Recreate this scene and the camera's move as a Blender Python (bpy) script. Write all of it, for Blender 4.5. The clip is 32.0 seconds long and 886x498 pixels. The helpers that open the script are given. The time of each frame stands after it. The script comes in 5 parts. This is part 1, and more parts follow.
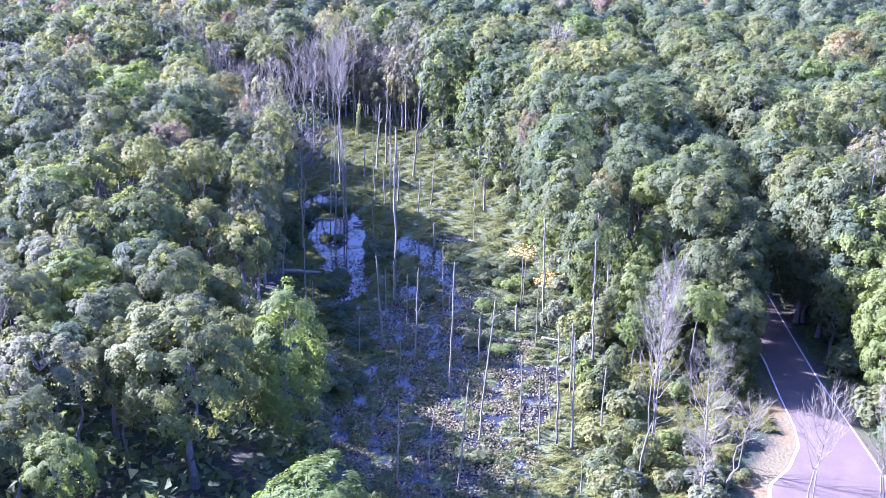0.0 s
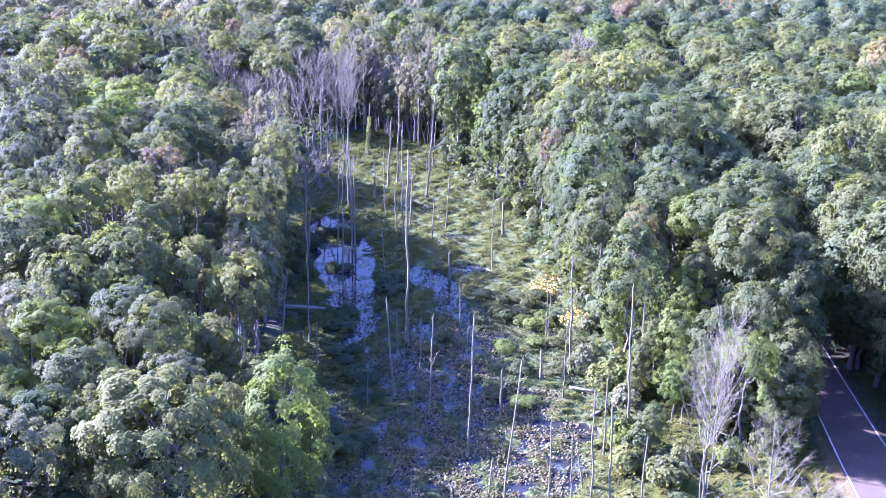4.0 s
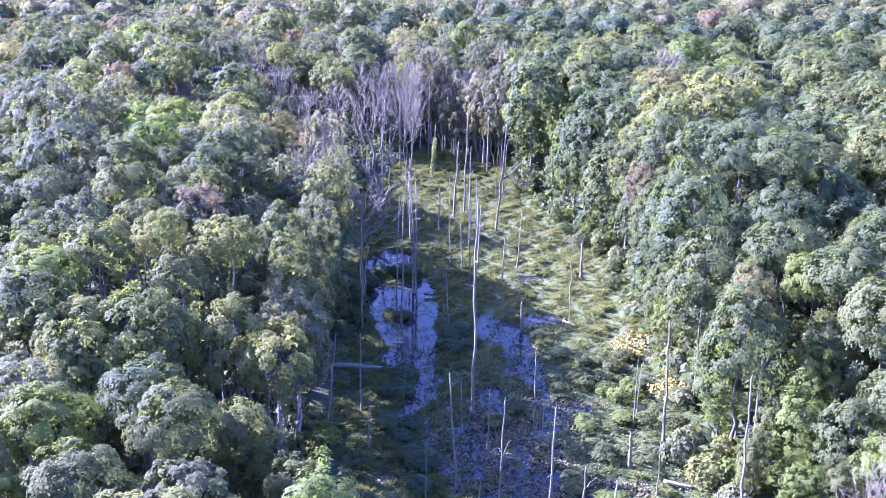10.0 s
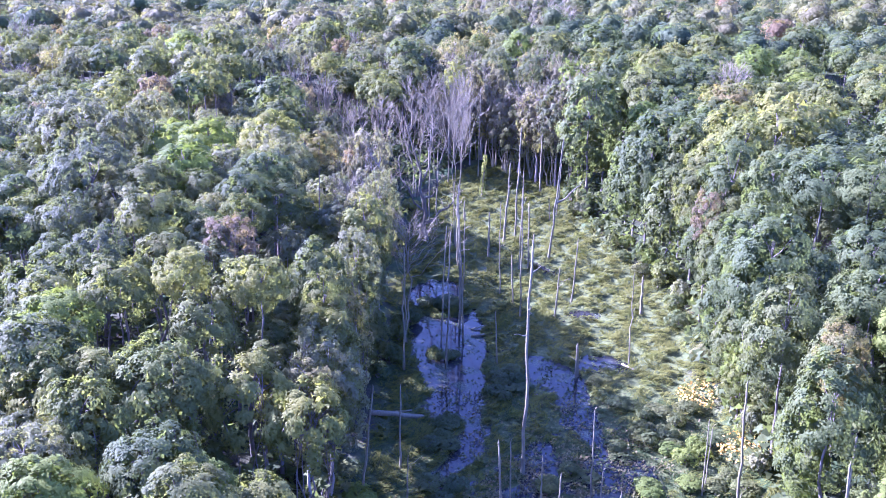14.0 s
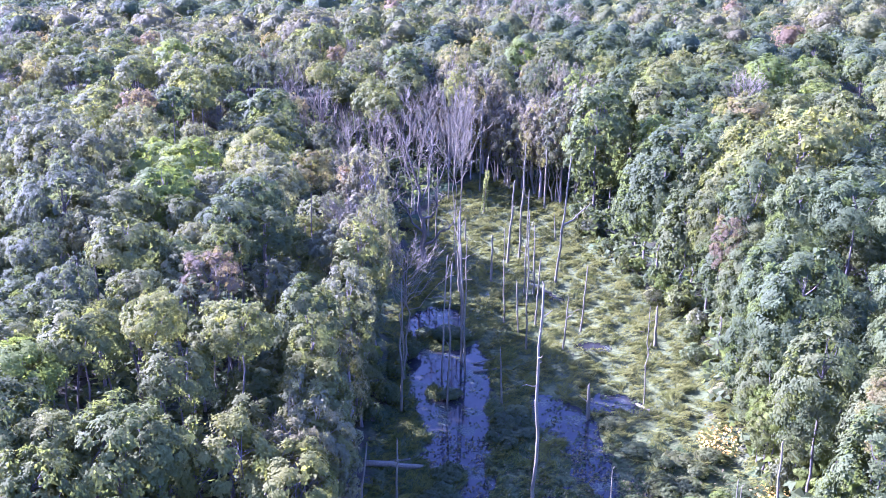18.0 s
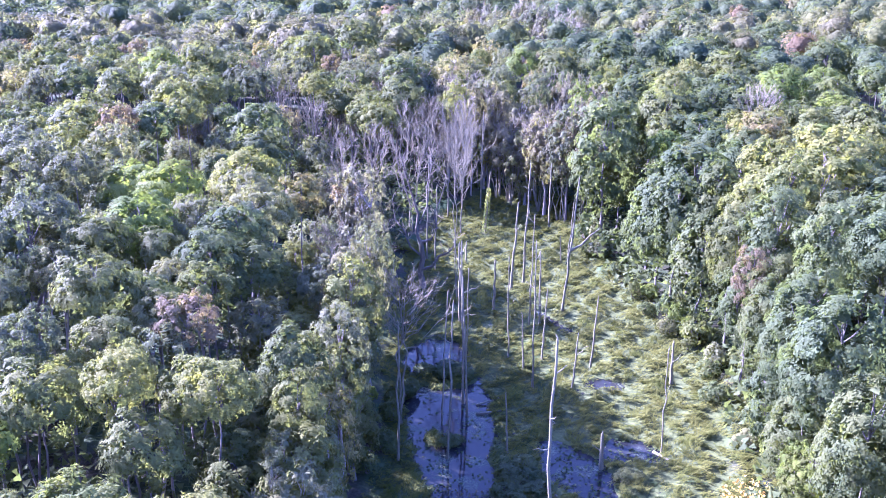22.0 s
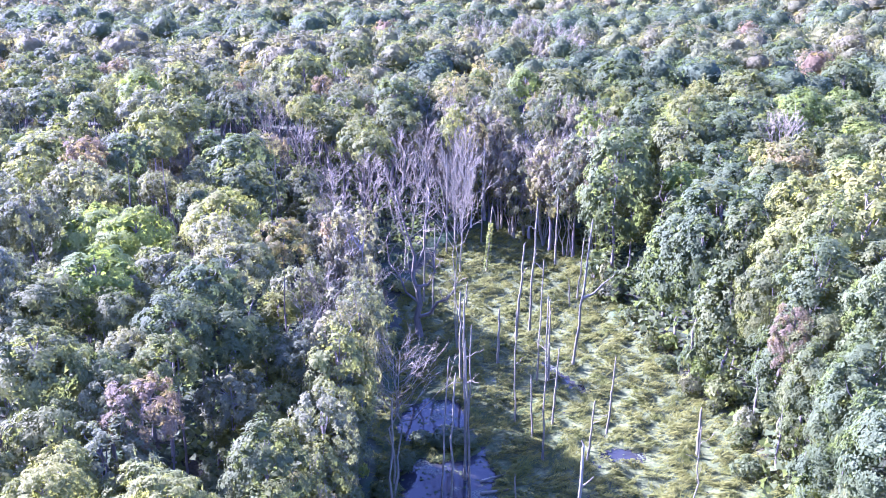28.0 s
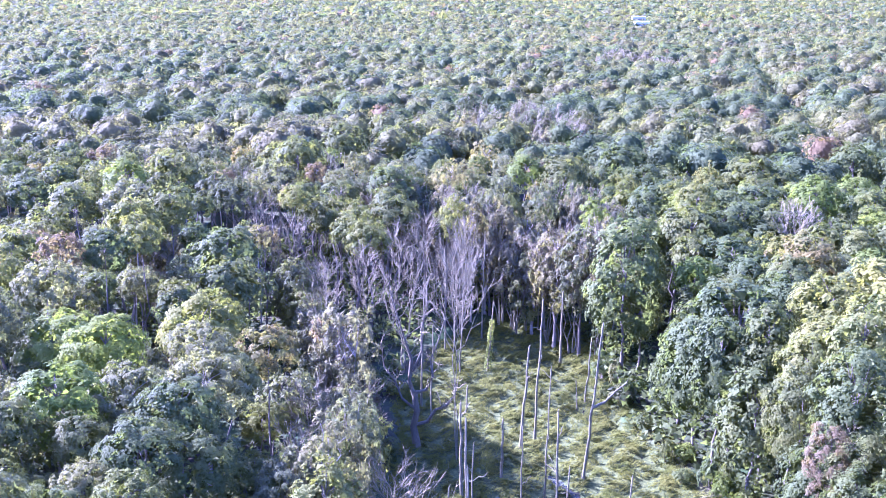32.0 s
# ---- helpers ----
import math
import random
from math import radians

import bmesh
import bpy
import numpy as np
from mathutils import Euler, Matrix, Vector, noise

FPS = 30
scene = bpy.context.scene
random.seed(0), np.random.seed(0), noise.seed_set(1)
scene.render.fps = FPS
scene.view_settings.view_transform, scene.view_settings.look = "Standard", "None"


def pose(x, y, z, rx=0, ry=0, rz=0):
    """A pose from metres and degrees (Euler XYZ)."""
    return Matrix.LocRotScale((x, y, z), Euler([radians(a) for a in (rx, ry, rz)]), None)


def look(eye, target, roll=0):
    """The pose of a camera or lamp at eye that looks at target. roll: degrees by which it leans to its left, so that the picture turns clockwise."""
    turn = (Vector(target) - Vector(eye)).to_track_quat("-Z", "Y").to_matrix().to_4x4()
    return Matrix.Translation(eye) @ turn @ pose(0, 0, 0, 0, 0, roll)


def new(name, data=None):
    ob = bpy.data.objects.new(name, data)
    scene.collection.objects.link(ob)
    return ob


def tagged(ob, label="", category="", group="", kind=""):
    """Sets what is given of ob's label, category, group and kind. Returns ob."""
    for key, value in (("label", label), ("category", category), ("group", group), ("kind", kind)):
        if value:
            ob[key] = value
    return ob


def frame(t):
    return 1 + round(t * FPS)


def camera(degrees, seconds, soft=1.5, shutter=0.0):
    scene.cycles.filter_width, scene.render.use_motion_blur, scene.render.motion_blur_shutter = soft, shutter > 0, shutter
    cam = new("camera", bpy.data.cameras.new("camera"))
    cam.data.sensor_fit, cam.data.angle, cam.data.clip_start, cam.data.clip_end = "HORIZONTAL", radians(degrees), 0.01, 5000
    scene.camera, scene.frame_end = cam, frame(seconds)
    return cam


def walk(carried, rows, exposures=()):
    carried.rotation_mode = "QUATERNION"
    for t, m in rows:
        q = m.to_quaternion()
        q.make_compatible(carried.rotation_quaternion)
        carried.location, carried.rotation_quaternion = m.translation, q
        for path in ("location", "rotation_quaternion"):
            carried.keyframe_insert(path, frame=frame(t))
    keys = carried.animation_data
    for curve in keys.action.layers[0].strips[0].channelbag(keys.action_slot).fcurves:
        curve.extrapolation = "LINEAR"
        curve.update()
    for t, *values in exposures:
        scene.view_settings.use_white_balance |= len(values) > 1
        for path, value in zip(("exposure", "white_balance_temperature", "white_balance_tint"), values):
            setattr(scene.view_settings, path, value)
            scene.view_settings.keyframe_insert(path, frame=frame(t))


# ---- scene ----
cam = camera(47.2, 32.0, soft=1.0)
METRES, EYE, TILT, LEAN, TURN = 73.2, 46.0, 0.0, 0.0, 0.0
ROWS = [
    (0.0, 0.0, 0.0, 0.0, 0.32, -19.12, -0.91),
    (0.5, -0.0009, 0.0178, 0.0005, 0.36, -19.11, -0.9),
    (1.0, -0.0019, 0.0366, 0.0011, 0.39, -19.11, -0.89),
    (1.5, -0.003, 0.0557, 0.0016, 0.42, -19.11, -0.88),
    (2.0, -0.0042, 0.0749, 0.002, 0.45, -19.09, -0.87),
    (2.5, -0.0052, 0.0946, 0.0023, 0.51, -19.08, -0.85),
    (3.0, -0.007, 0.1146, 0.0023, 0.54, -19.06, -0.84),
    (3.5, -0.0079, 0.1342, 0.0025, 0.68, -19.07, -0.8),
    (5.5, -0.0126, 0.2124, 0.0017, 2.52, -19.05, -0.68),
    (6.0, -0.0138, 0.2316, 0.0021, 3.11, -19.05, -0.66),
    (6.5, -0.0154, 0.25, 0.0024, 3.22, -19.03, -0.64),
    (7.0, -0.0167, 0.2671, 0.0025, 3.22, -19.03, -0.64),
    (7.5, -0.0181, 0.2835, 0.0031, 3.25, -19.02, -0.64),
    (8.0, -0.0194, 0.2999, 0.0038, 3.39, -19.02, -0.63),
    (8.5, -0.0205, 0.3159, 0.0043, 3.59, -19.02, -0.62),
    (9.0, -0.0217, 0.3324, 0.005, 3.89, -19.04, -0.61),
    (9.5, -0.0234, 0.349, 0.0054, 4.28, -19.03, -0.6),
    (10.0, -0.0252, 0.3657, 0.0058, 4.73, -19.03, -0.58),
    (10.5, -0.0262, 0.3823, 0.0066, 5.17, -19.05, -0.56),
    (11.0, -0.0285, 0.3992, 0.0074, 5.38, -19.04, -0.56),
    (11.5, -0.0303, 0.4153, 0.0083, 5.35, -19.03, -0.57),
    (12.0, -0.0318, 0.4312, 0.0093, 5.33, -19.03, -0.56),
    (12.5, -0.0338, 0.4468, 0.0104, 5.35, -19.01, -0.56),
    (13.0, -0.0358, 0.462, 0.0116, 5.83, -18.99, -0.58),
    (13.5, -0.0374, 0.4779, 0.012, 6.96, -18.96, -0.56),
    (14.0, -0.0389, 0.4932, 0.0129, 7.58, -18.96, -0.55),
    (14.5, -0.0411, 0.5081, 0.0137, 7.62, -18.93, -0.55),
    (16.5, -0.0492, 0.5639, 0.0162, 7.57, -18.91, -0.55),
    (17.0, -0.0512, 0.5779, 0.0165, 7.57, -18.9, -0.54),
    (17.5, -0.0537, 0.592, 0.0168, 7.54, -18.89, -0.54),
    (18.0, -0.056, 0.607, 0.017, 7.52, -18.91, -0.53),
    (18.5, -0.0584, 0.6227, 0.0177, 7.51, -18.9, -0.54),
    (19.0, -0.0611, 0.6383, 0.0181, 7.49, -18.89, -0.53),
    (19.5, -0.0635, 0.6536, 0.0188, 7.46, -18.88, -0.53),
    (20.0, -0.0658, 0.6681, 0.0193, 7.44, -18.86, -0.54),
    (20.5, -0.0681, 0.6821, 0.0201, 7.43, -18.87, -0.55),
    (21.0, -0.0703, 0.6957, 0.0207, 7.42, -18.86, -0.55),
    (21.5, -0.0724, 0.709, 0.0212, 7.4, -18.86, -0.56),
    (22.0, -0.0746, 0.7218, 0.0217, 7.39, -18.85, -0.56),
    (22.5, -0.0768, 0.7349, 0.0221, 7.37, -18.86, -0.57),
    (23.0, -0.0786, 0.748, 0.0224, 7.35, -18.86, -0.57),
    (23.5, -0.0807, 0.7608, 0.0231, 7.33, -18.87, -0.57),
    (24.0, -0.0826, 0.7742, 0.0236, 7.31, -18.88, -0.58),
    (24.5, -0.085, 0.7884, 0.0238, 7.3, -18.88, -0.58),
    (25.0, -0.0869, 0.8019, 0.0246, 7.29, -18.89, -0.58),
    (25.5, -0.0888, 0.8158, 0.0249, 7.29, -18.88, -0.58),
    (27.5, -0.0977, 0.8706, 0.026, 7.21, -18.86, -0.62),
    (28.0, -0.0999, 0.8843, 0.0266, 7.18, -18.32, -0.62),
    (28.5, -0.1018, 0.898, 0.0267, 7.16, -17.76, -0.63),
    (29.0, -0.1039, 0.9115, 0.027, 7.14, -17.21, -0.64),
    (29.5, -0.1059, 0.925, 0.0276, 7.12, -16.66, -0.64),
    (30.0, -0.1078, 0.9386, 0.0279, 7.1, -16.12, -0.64),
    (30.5, -0.1101, 0.9522, 0.0287, 7.07, -15.59, -0.64),
    (31.0, -0.112, 0.9658, 0.029, 7.04, -15.05, -0.65),
    (31.5, -0.1142, 0.9793, 0.029, 7.04, -14.5, -0.65),
    (32.0, -0.1163, 0.9916, 0.0298, 7.0, -13.94, -0.64),
]
walk(cam, [(t, pose(0, 0, EYE, TILT, LEAN, TURN) @ pose(METRES * x, METRES * y, METRES * z, 90 + pitch, roll, yaw)) for t, x, y, z, yaw, pitch, roll in ROWS],
     exposures=[(0.0, 3.90, 4110, 64), (14.0, 3.94, 4140, 69), (22.0, 4.00, 4170, 69), (28.0, 4.17, 4170, 69), (32.0, 4.03, 4120, 69)])

# ---- sky, sun, exposure ----
SUN_AZ, SUN_EL = 71.0, 30.0          # degrees to the left of straight ahead, and above the horizon
world = bpy.data.worlds.new("world")
scene.world = world
world.use_nodes = True
wn = world.node_tree
sky = wn.nodes.new("ShaderNodeTexSky")
sky.sky_type, sky.sun_disc = "NISHITA", False
sky.sun_elevation, sky.sun_rotation = radians(SUN_EL), radians(-SUN_AZ)
sky.air_density, sky.dust_density, sky.ozone_density = 1.1, 2.2, 1.6
bg = wn.nodes["Background"]
wn.links.new(sky.outputs[0], bg.inputs[0])
bg.inputs[1].default_value = 0.062
sun_data = bpy.data.lights.new("sun", "SUN")
sun_data.energy, sun_data.angle, sun_data.color = 4.5, radians(0.6), (1.0, 0.86, 0.52)
sun = new("sun", sun_data)
sun_way = Vector((-math.sin(radians(SUN_AZ)) * math.cos(radians(SUN_EL)), math.cos(radians(SUN_AZ)) * math.cos(radians(SUN_EL)), math.sin(radians(SUN_EL))))
sun.matrix_world = look(sun_way * 400, (0, 0, 0))


# ---- materials ----
def shader(name):
    m = bpy.data.materials.new(name)
    m.use_nodes = True
    nt = m.node_tree
    return m, nt, nt.nodes["Principled BSDF"]


def node(nt, kind, **sets):
    n = nt.nodes.new(kind)
    for k, v in sets.items():
        n.inputs[k.replace("_", " ")].default_value = v
    return n


def ramp(nt, fac, *stops):
    r = nt.nodes.new("ShaderNodeValToRGB")
    el = r.color_ramp.elements
    while len(el) < len(stops):
        el.new(0.5)
    for e, (p, c) in zip(el, stops):
        e.position, e.color = p, (*c, 1)
    nt.links.new(fac, r.inputs[0])
    return r.outputs[0]


def mixed(nt, fac, a, b, how="MIX"):
    m = nt.nodes.new("ShaderNodeMix")
    m.data_type, m.blend_type = "RGBA", how
    for sock, val in ((0, fac), (6, a), (7, b)):
        if isinstance(val, (int, float)):
            m.inputs[sock].default_value = val
        elif isinstance(val, tuple):
            m.inputs[sock].default_value = (*val, 1)
        else:
            nt.links.new(val, m.inputs[sock])
    return m.outputs[2]


def world_noise(nt, scale, detail=4.0):
    g = nt.nodes.new("ShaderNodeNewGeometry")
    n = node(nt, "ShaderNodeTexNoise", Scale=scale, Detail=detail)
    nt.links.new(g.outputs["Position"], n.inputs["Vector"])
    return n.outputs["Fac"]


def scaled(c, f):
    return tuple(min(1.0, v * f) for v in c)


def leaf_material(name, colour, accent, accent_share=0.25, gloss=0.65, through_light=0.5):
    """Leaf blades: each blade and each plant a little different, with light coming through."""
    m, nt, p = shader(name)
    geo = nt.nodes.new("ShaderNodeNewGeometry")
    info = nt.nodes.new("ShaderNodeObjectInfo")
    blade = ramp(nt, geo.outputs["Random Per Island"], (0.0, scaled(colour, 0.86)), (0.55, colour), (1.0, scaled(colour, 1.14)))
    patch = ramp(nt, world_noise(nt, 0.45, 3.0), (0.62 - accent_share, (0, 0, 0)), (0.80 - accent_share * 0.6, (1, 1, 1)))
    col = mixed(nt, patch, blade, mixed(nt, 0.7, blade, accent))
    whole = ramp(nt, info.outputs["Random"], (0.0, (0.82, 0.88, 0.88)), (0.5, (1, 1, 1)), (1.0, (1.17, 1.14, 0.92)))
    col = mixed(nt, 1.0, col, whole, "MULTIPLY")
    col = mixed(nt, 1.0, col, ramp(nt, world_noise(nt, 3.2, 4.0), (0.32, (0.86, 0.86, 0.86)), (0.68, (1.12, 1.12, 1.12))), "MULTIPLY")
    nt.links.new(col, p.inputs["Base Color"])
    p.inputs["Roughness"].default_value = gloss
    p.inputs["Specular IOR Level"].default_value = 0.08
    tr = nt.nodes.new("ShaderNodeBsdfTranslucent")
    nt.links.new(mixed(nt, 1.0, col, (1.28, 1.32, 0.62), "MULTIPLY"), tr.inputs["Color"])
    mx = nt.nodes.new("ShaderNodeMixShader")
    mx.inputs[0].default_value = through_light
    nt.links.new(p.outputs[0], mx.inputs[1])
    nt.links.new(tr.outputs[0], mx.inputs[2])
    nt.links.new(mx.outputs[0], nt.nodes["Material Output"].inputs["Surface"])
    return m


def bark_material(name, dark, light, scale=3.0):
    m, nt, p = shader(name)
    tc = nt.nodes.new("ShaderNodeTexCoord")
    mp = nt.nodes.new("ShaderNodeMapping")
    mp.inputs["Scale"].default_value = (4, 4, 0.6)
    nt.links.new(tc.outputs["Object"], mp.inputs[0])
    n = node(nt, "ShaderNodeTexNoise", Scale=scale, Detail=6.0, Roughness=0.65)
    nt.links.new(mp.outputs[0], n.inputs["Vector"])
    big = world_noise(nt, 0.35, 3.0)
    col = ramp(nt, n.outputs["Fac"], (0.3, dark), (0.68, light))
    col = mixed(nt, ramp(nt, big, (0.35, (0, 0, 0)), (0.7, (0.6, 0.6, 0.6))), col, scaled(dark, 0.8))
    nt.links.new(col, p.inputs["Base Color"])
    p.inputs["Roughness"].default_value = 0.85
    b = node(nt, "ShaderNodeBump", Strength=0.6, Distance=0.05)
    nt.links.new(n.outputs["Fac"], b.inputs["Height"])
    nt.links.new(b.outputs[0], p.inputs["Normal"])
    return m


LEAF = {
    "oak": leaf_material("leaf_oak", (0.075, 0.091, 0.032), (0.099, 0.110, 0.034), 0.15),
    "map": leaf_material("leaf_maple", (0.090, 0.101, 0.032), (0.124, 0.123, 0.034), 0.22),
    "brt": leaf_material("leaf_bright", (0.115, 0.136, 0.023), (0.125, 0.146, 0.026), 0.25),
    "ylw": leaf_material("leaf_yellowing", (0.111, 0.123, 0.031), (0.152, 0.147, 0.036), 0.33),
    "pal": leaf_material("leaf_pale", (0.124, 0.129, 0.052), (0.147, 0.143, 0.064), 0.35),
    "gry": leaf_material("leaf_grey_green", (0.093, 0.102, 0.044), (0.118, 0.119, 0.058), 0.3),
    "ora": leaf_material("leaf_turning", (0.128, 0.125, 0.038), (0.201, 0.140, 0.043), 0.22),
    "red": leaf_material("leaf_russet", (0.134, 0.112, 0.054), (0.158, 0.114, 0.062), 0.34),
    "sem": leaf_material("leaf_thinning", (0.131, 0.124, 0.042), (0.166, 0.145, 0.055), 0.4),
    "wil": leaf_material("leaf_willow", (0.134, 0.129, 0.063), (0.153, 0.138, 0.076), 0.35),
}
LEAF["mul"] = LEAF["ylw"]
LEAF["hzy"] = leaf_material("leaf_dying", (0.130, 0.125, 0.064), (0.153, 0.136, 0.081), 0.4)
BARK = bark_material("bark", (0.060, 0.050, 0.034), (0.165, 0.140, 0.098))
BARK_DARK = bark_material("bark_dark", (0.050, 0.042, 0.022), (0.135, 0.114, 0.060))
BARK_PALE = bark_material("bark_pale", (0.13, 0.112, 0.078), (0.32, 0.275, 0.195))
DEADWOOD = bark_material("deadwood", (0.080, 0.070, 0.034), (0.210, 0.182, 0.090))
TWIG = bark_material("dead_twig", (0.120, 0.098, 0.044), (0.215, 0.178, 0.082))
SEDGE = leaf_material("sedge", (0.086, 0.093, 0.012), (0.134, 0.124, 0.020), 0.36, 0.85, 0.35)
# dark wet sedge; part of the left bank's shade is put into this colour
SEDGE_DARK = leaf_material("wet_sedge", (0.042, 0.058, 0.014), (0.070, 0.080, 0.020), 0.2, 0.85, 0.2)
PADS = leaf_material("marsh_leaf", (0.080, 0.088, 0.030), (0.118, 0.090, 0.042), 0.4, 0.6, 0.25)
GOLD = leaf_material("goldenrod", (0.340, 0.250, 0.040), (0.480, 0.280, 0.050), 0.4, 0.6, 0.2)
VINE = leaf_material("vine_leaf", (0.230, 0.210, 0.050), (0.120, 0.150, 0.040), 0.4)


def far_leaf_material():
    """Far crowns: one kind of tree after another by the attribute 'tint'."""
    m, nt, p = shader("leaf_far_woods")
    at = nt.nodes.new("ShaderNodeAttribute")
    at.attribute_name = "tint"
    geo = nt.nodes.new("ShaderNodeNewGeometry")
    col = ramp(nt, at.outputs["Fac"], (0.0, (0.058, 0.075, 0.030)), (0.2, (0.071, 0.086, 0.033)), (0.38, (0.083, 0.095, 0.034)),
               (0.55, (0.110, 0.111, 0.033)), (0.7, (0.102, 0.100, 0.042)), (0.85, (0.114, 0.105, 0.042)), (0.95, (0.122, 0.100, 0.047)), (1.0, (0.135, 0.096, 0.042)))
    var = ramp(nt, geo.outputs["Random Per Island"], (0.0, (0.9, 0.9, 0.9)), (1.0, (1.1, 1.1, 1.09)))
    col = mixed(nt, 1.0, col, var, "MULTIPLY")
    col = mixed(nt, 1.0, col, ramp(nt, world_noise(nt, 1.1, 5.0), (0.32, (0.80, 0.80, 0.80)), (0.68, (1.18, 1.18, 1.18))), "MULTIPLY")
    nt.links.new(col, p.inputs["Base Color"])
    b = node(nt, "ShaderNodeBump", Strength=0.8, Distance=0.5)
    nt.links.new(world_noise(nt, 1.3, 3.0), b.inputs["Height"])
    nt.links.new(b.outputs[0], p.inputs["Normal"])
    p.inputs["Roughness"].default_value = 0.7
    p.inputs["Specular IOR Level"].default_value = 0.08
    tr = nt.nodes.new("ShaderNodeBsdfTranslucent")
    nt.links.new(mixed(nt, 1.0, col, (1.28, 1.32, 0.62), "MULTIPLY"), tr.inputs["Color"])
    mx = nt.nodes.new("ShaderNodeMixShader")
    mx.inputs[0].default_value = 0.5
    nt.links.new(p.outputs[0], mx.inputs[1])
    nt.links.new(tr.outputs[0], mx.inputs[2])
    nt.links.new(mx.outputs[0], nt.nodes["Material Output"].inputs["Surface"])
    return m


FAR_LEAF = far_leaf_material()


def ground_material():
    """Leaf litter under the woods; peat and moss where 'marsh' is 1; mown grass where 'verge' is 1."""
    m, nt, p = shader("ground")
    a, v = nt.nodes.new("ShaderNodeAttribute"), nt.nodes.new("ShaderNodeAttribute")
    a.attribute_name, v.attribute_name = "marsh", "verge"
    fine, big = world_noise(nt, 3.0, 8.0), world_noise(nt, 0.22, 4.0)
    litter = ramp(nt, fine, (0.3, (0.020, 0.020, 0.011)), (0.5, (0.036, 0.033, 0.018)), (0.7, (0.058, 0.048, 0.028)))
    litter = mixed(nt, ramp(nt, big, (0.4, (0, 0, 0)), (0.6, (1, 1, 1))), litter, (0.028, 0.044, 0.014))
    peat = ramp(nt, fine, (0.3, (0.034, 0.042, 0.012)), (0.55, (0.060, 0.068, 0.018)), (0.75, (0.100, 0.102, 0.030)))
    grass = ramp(nt, fine, (0.3, (0.050, 0.062, 0.020)), (0.6, (0.085, 0.080, 0.034)), (0.8, (0.135, 0.100, 0.050)))
    bare = ramp(nt, big, (0.42, (0, 0, 0)), (0.58, (1, 1, 1)))
    grass = mixed(nt, bare, mixed(nt, 0.4, grass, (0.100, 0.066, 0.020)), mixed(nt, 0.8, grass, (0.130, 0.074, 0.020)))
    col = mixed(nt, v.outputs["Fac"], mixed(nt, a.outputs["Fac"], litter, peat), grass)
    nt.links.new(col, p.inputs["Base Color"])
    p.inputs["Roughness"].default_value = 0.95
    p.inputs["Specular IOR Level"].default_value = 0.1
    b = node(nt, "ShaderNodeBump", Strength=0.7, Distance=0.15)
    nt.links.new(fine, b.inputs["Height"])
    nt.links.new(b.outputs[0], p.inputs["Normal"])
    return m


def water_material():
    """Still dark bog water with drifts of duckweed and pollen on it."""
    m, nt, p = shader("bog_water")
    fine, big = world_noise(nt, 5.0, 6.0), world_noise(nt, 0.35, 5.0)
    drift = ramp(nt, big, (0.54, (0, 0, 0)), (0.62, (1, 1, 1)))
    speck = ramp(nt, fine, (0.46, (0, 0, 0)), (0.52, (1, 1, 1)))
    film = mixed(nt, 1.0, drift, speck, "MULTIPLY")
    nt.links.new(mixed(nt, film, (0.018, 0.018, 0.016), (0.075, 0.085, 0.045)), p.inputs["Base Color"])
    nt.links.new(ramp(nt, film, (0.0, (0.03, 0.03, 0.03)), (1.0, (0.6, 0.6, 0.6))), p.inputs["Roughness"])
    p.inputs["Specular IOR Level"].default_value = 0.0
    b = node(nt, "ShaderNodeBump", Strength=0.08, Distance=0.02)
    nt.links.new(world_noise(nt, 2.2, 3.0), b.inputs["Height"])
    nt.links.new(b.outputs[0], p.inputs["Normal"])
    sheen = node(nt, "ShaderNodeBsdfGlossy", Color=(0.46, 0.42, 0.31, 1), Roughness=0.04)     # mirror toned brown and dimmed, to mute the blue sky it reflects
    nt.links.new(b.outputs[0], sheen.inputs["Normal"])
    fr = node(nt, "ShaderNodeFresnel", IOR=1.38)
    share = mixed(nt, film, fr.outputs[0], (0.02, 0.02, 0.02))
    mx = nt.nodes.new("ShaderNodeMixShader")
    nt.links.new(share, mx.inputs[0])
    nt.links.new(p.outputs[0], mx.inputs[1])
    nt.links.new(sheen.outputs[0], mx.inputs[2])
    nt.links.new(mx.outputs[0], nt.nodes["Material Output"].inputs["Surface"])
    return m


def asphalt_material():
    m, nt, p = shader("asphalt")
    fine, big = world_noise(nt, 40.0, 6.0), world_noise(nt, 0.5, 5.0)
    col = ramp(nt, fine, (0.3, (0.052, 0.039, 0.024)), (0.7, (0.080, 0.061, 0.038)))
    col = mixed(nt, ramp(nt, big, (0.4, (0, 0, 0)), (0.65, (0.6, 0.6, 0.6))), col, (0.084, 0.064, 0.040))
    nt.links.new(col, p.inputs["Base Color"])
    p.inputs["Roughness"].default_value = 0.95
    p.inputs["Specular IOR Level"].default_value = 0.15
    b = node(nt, "ShaderNodeBump", Strength=0.3, Distance=0.01)
    nt.links.new(fine, b.inputs["Height"])
    nt.links.new(b.outputs[0], p.inputs["Normal"])
    return m


def plain_material(name, colour, rough=0.7, spread=0.25):
    m, nt, p = shader(name)
    nt.links.new(ramp(nt, world_noise(nt, 6.0, 6.0), (0.3, scaled(colour, 1 - spread)), (0.7, scaled(colour, 1 + spread * 0.5))), p.inputs["Base Color"])
    p.inputs["Roughness"].default_value = rough
    return m


GROUND, WATER, ASPHALT = ground_material(), water_material(), asphalt_material()
PAINT = plain_material("road_paint", (0.36, 0.32, 0.26), 0.7, 0.3)

# ---- mesh building ----


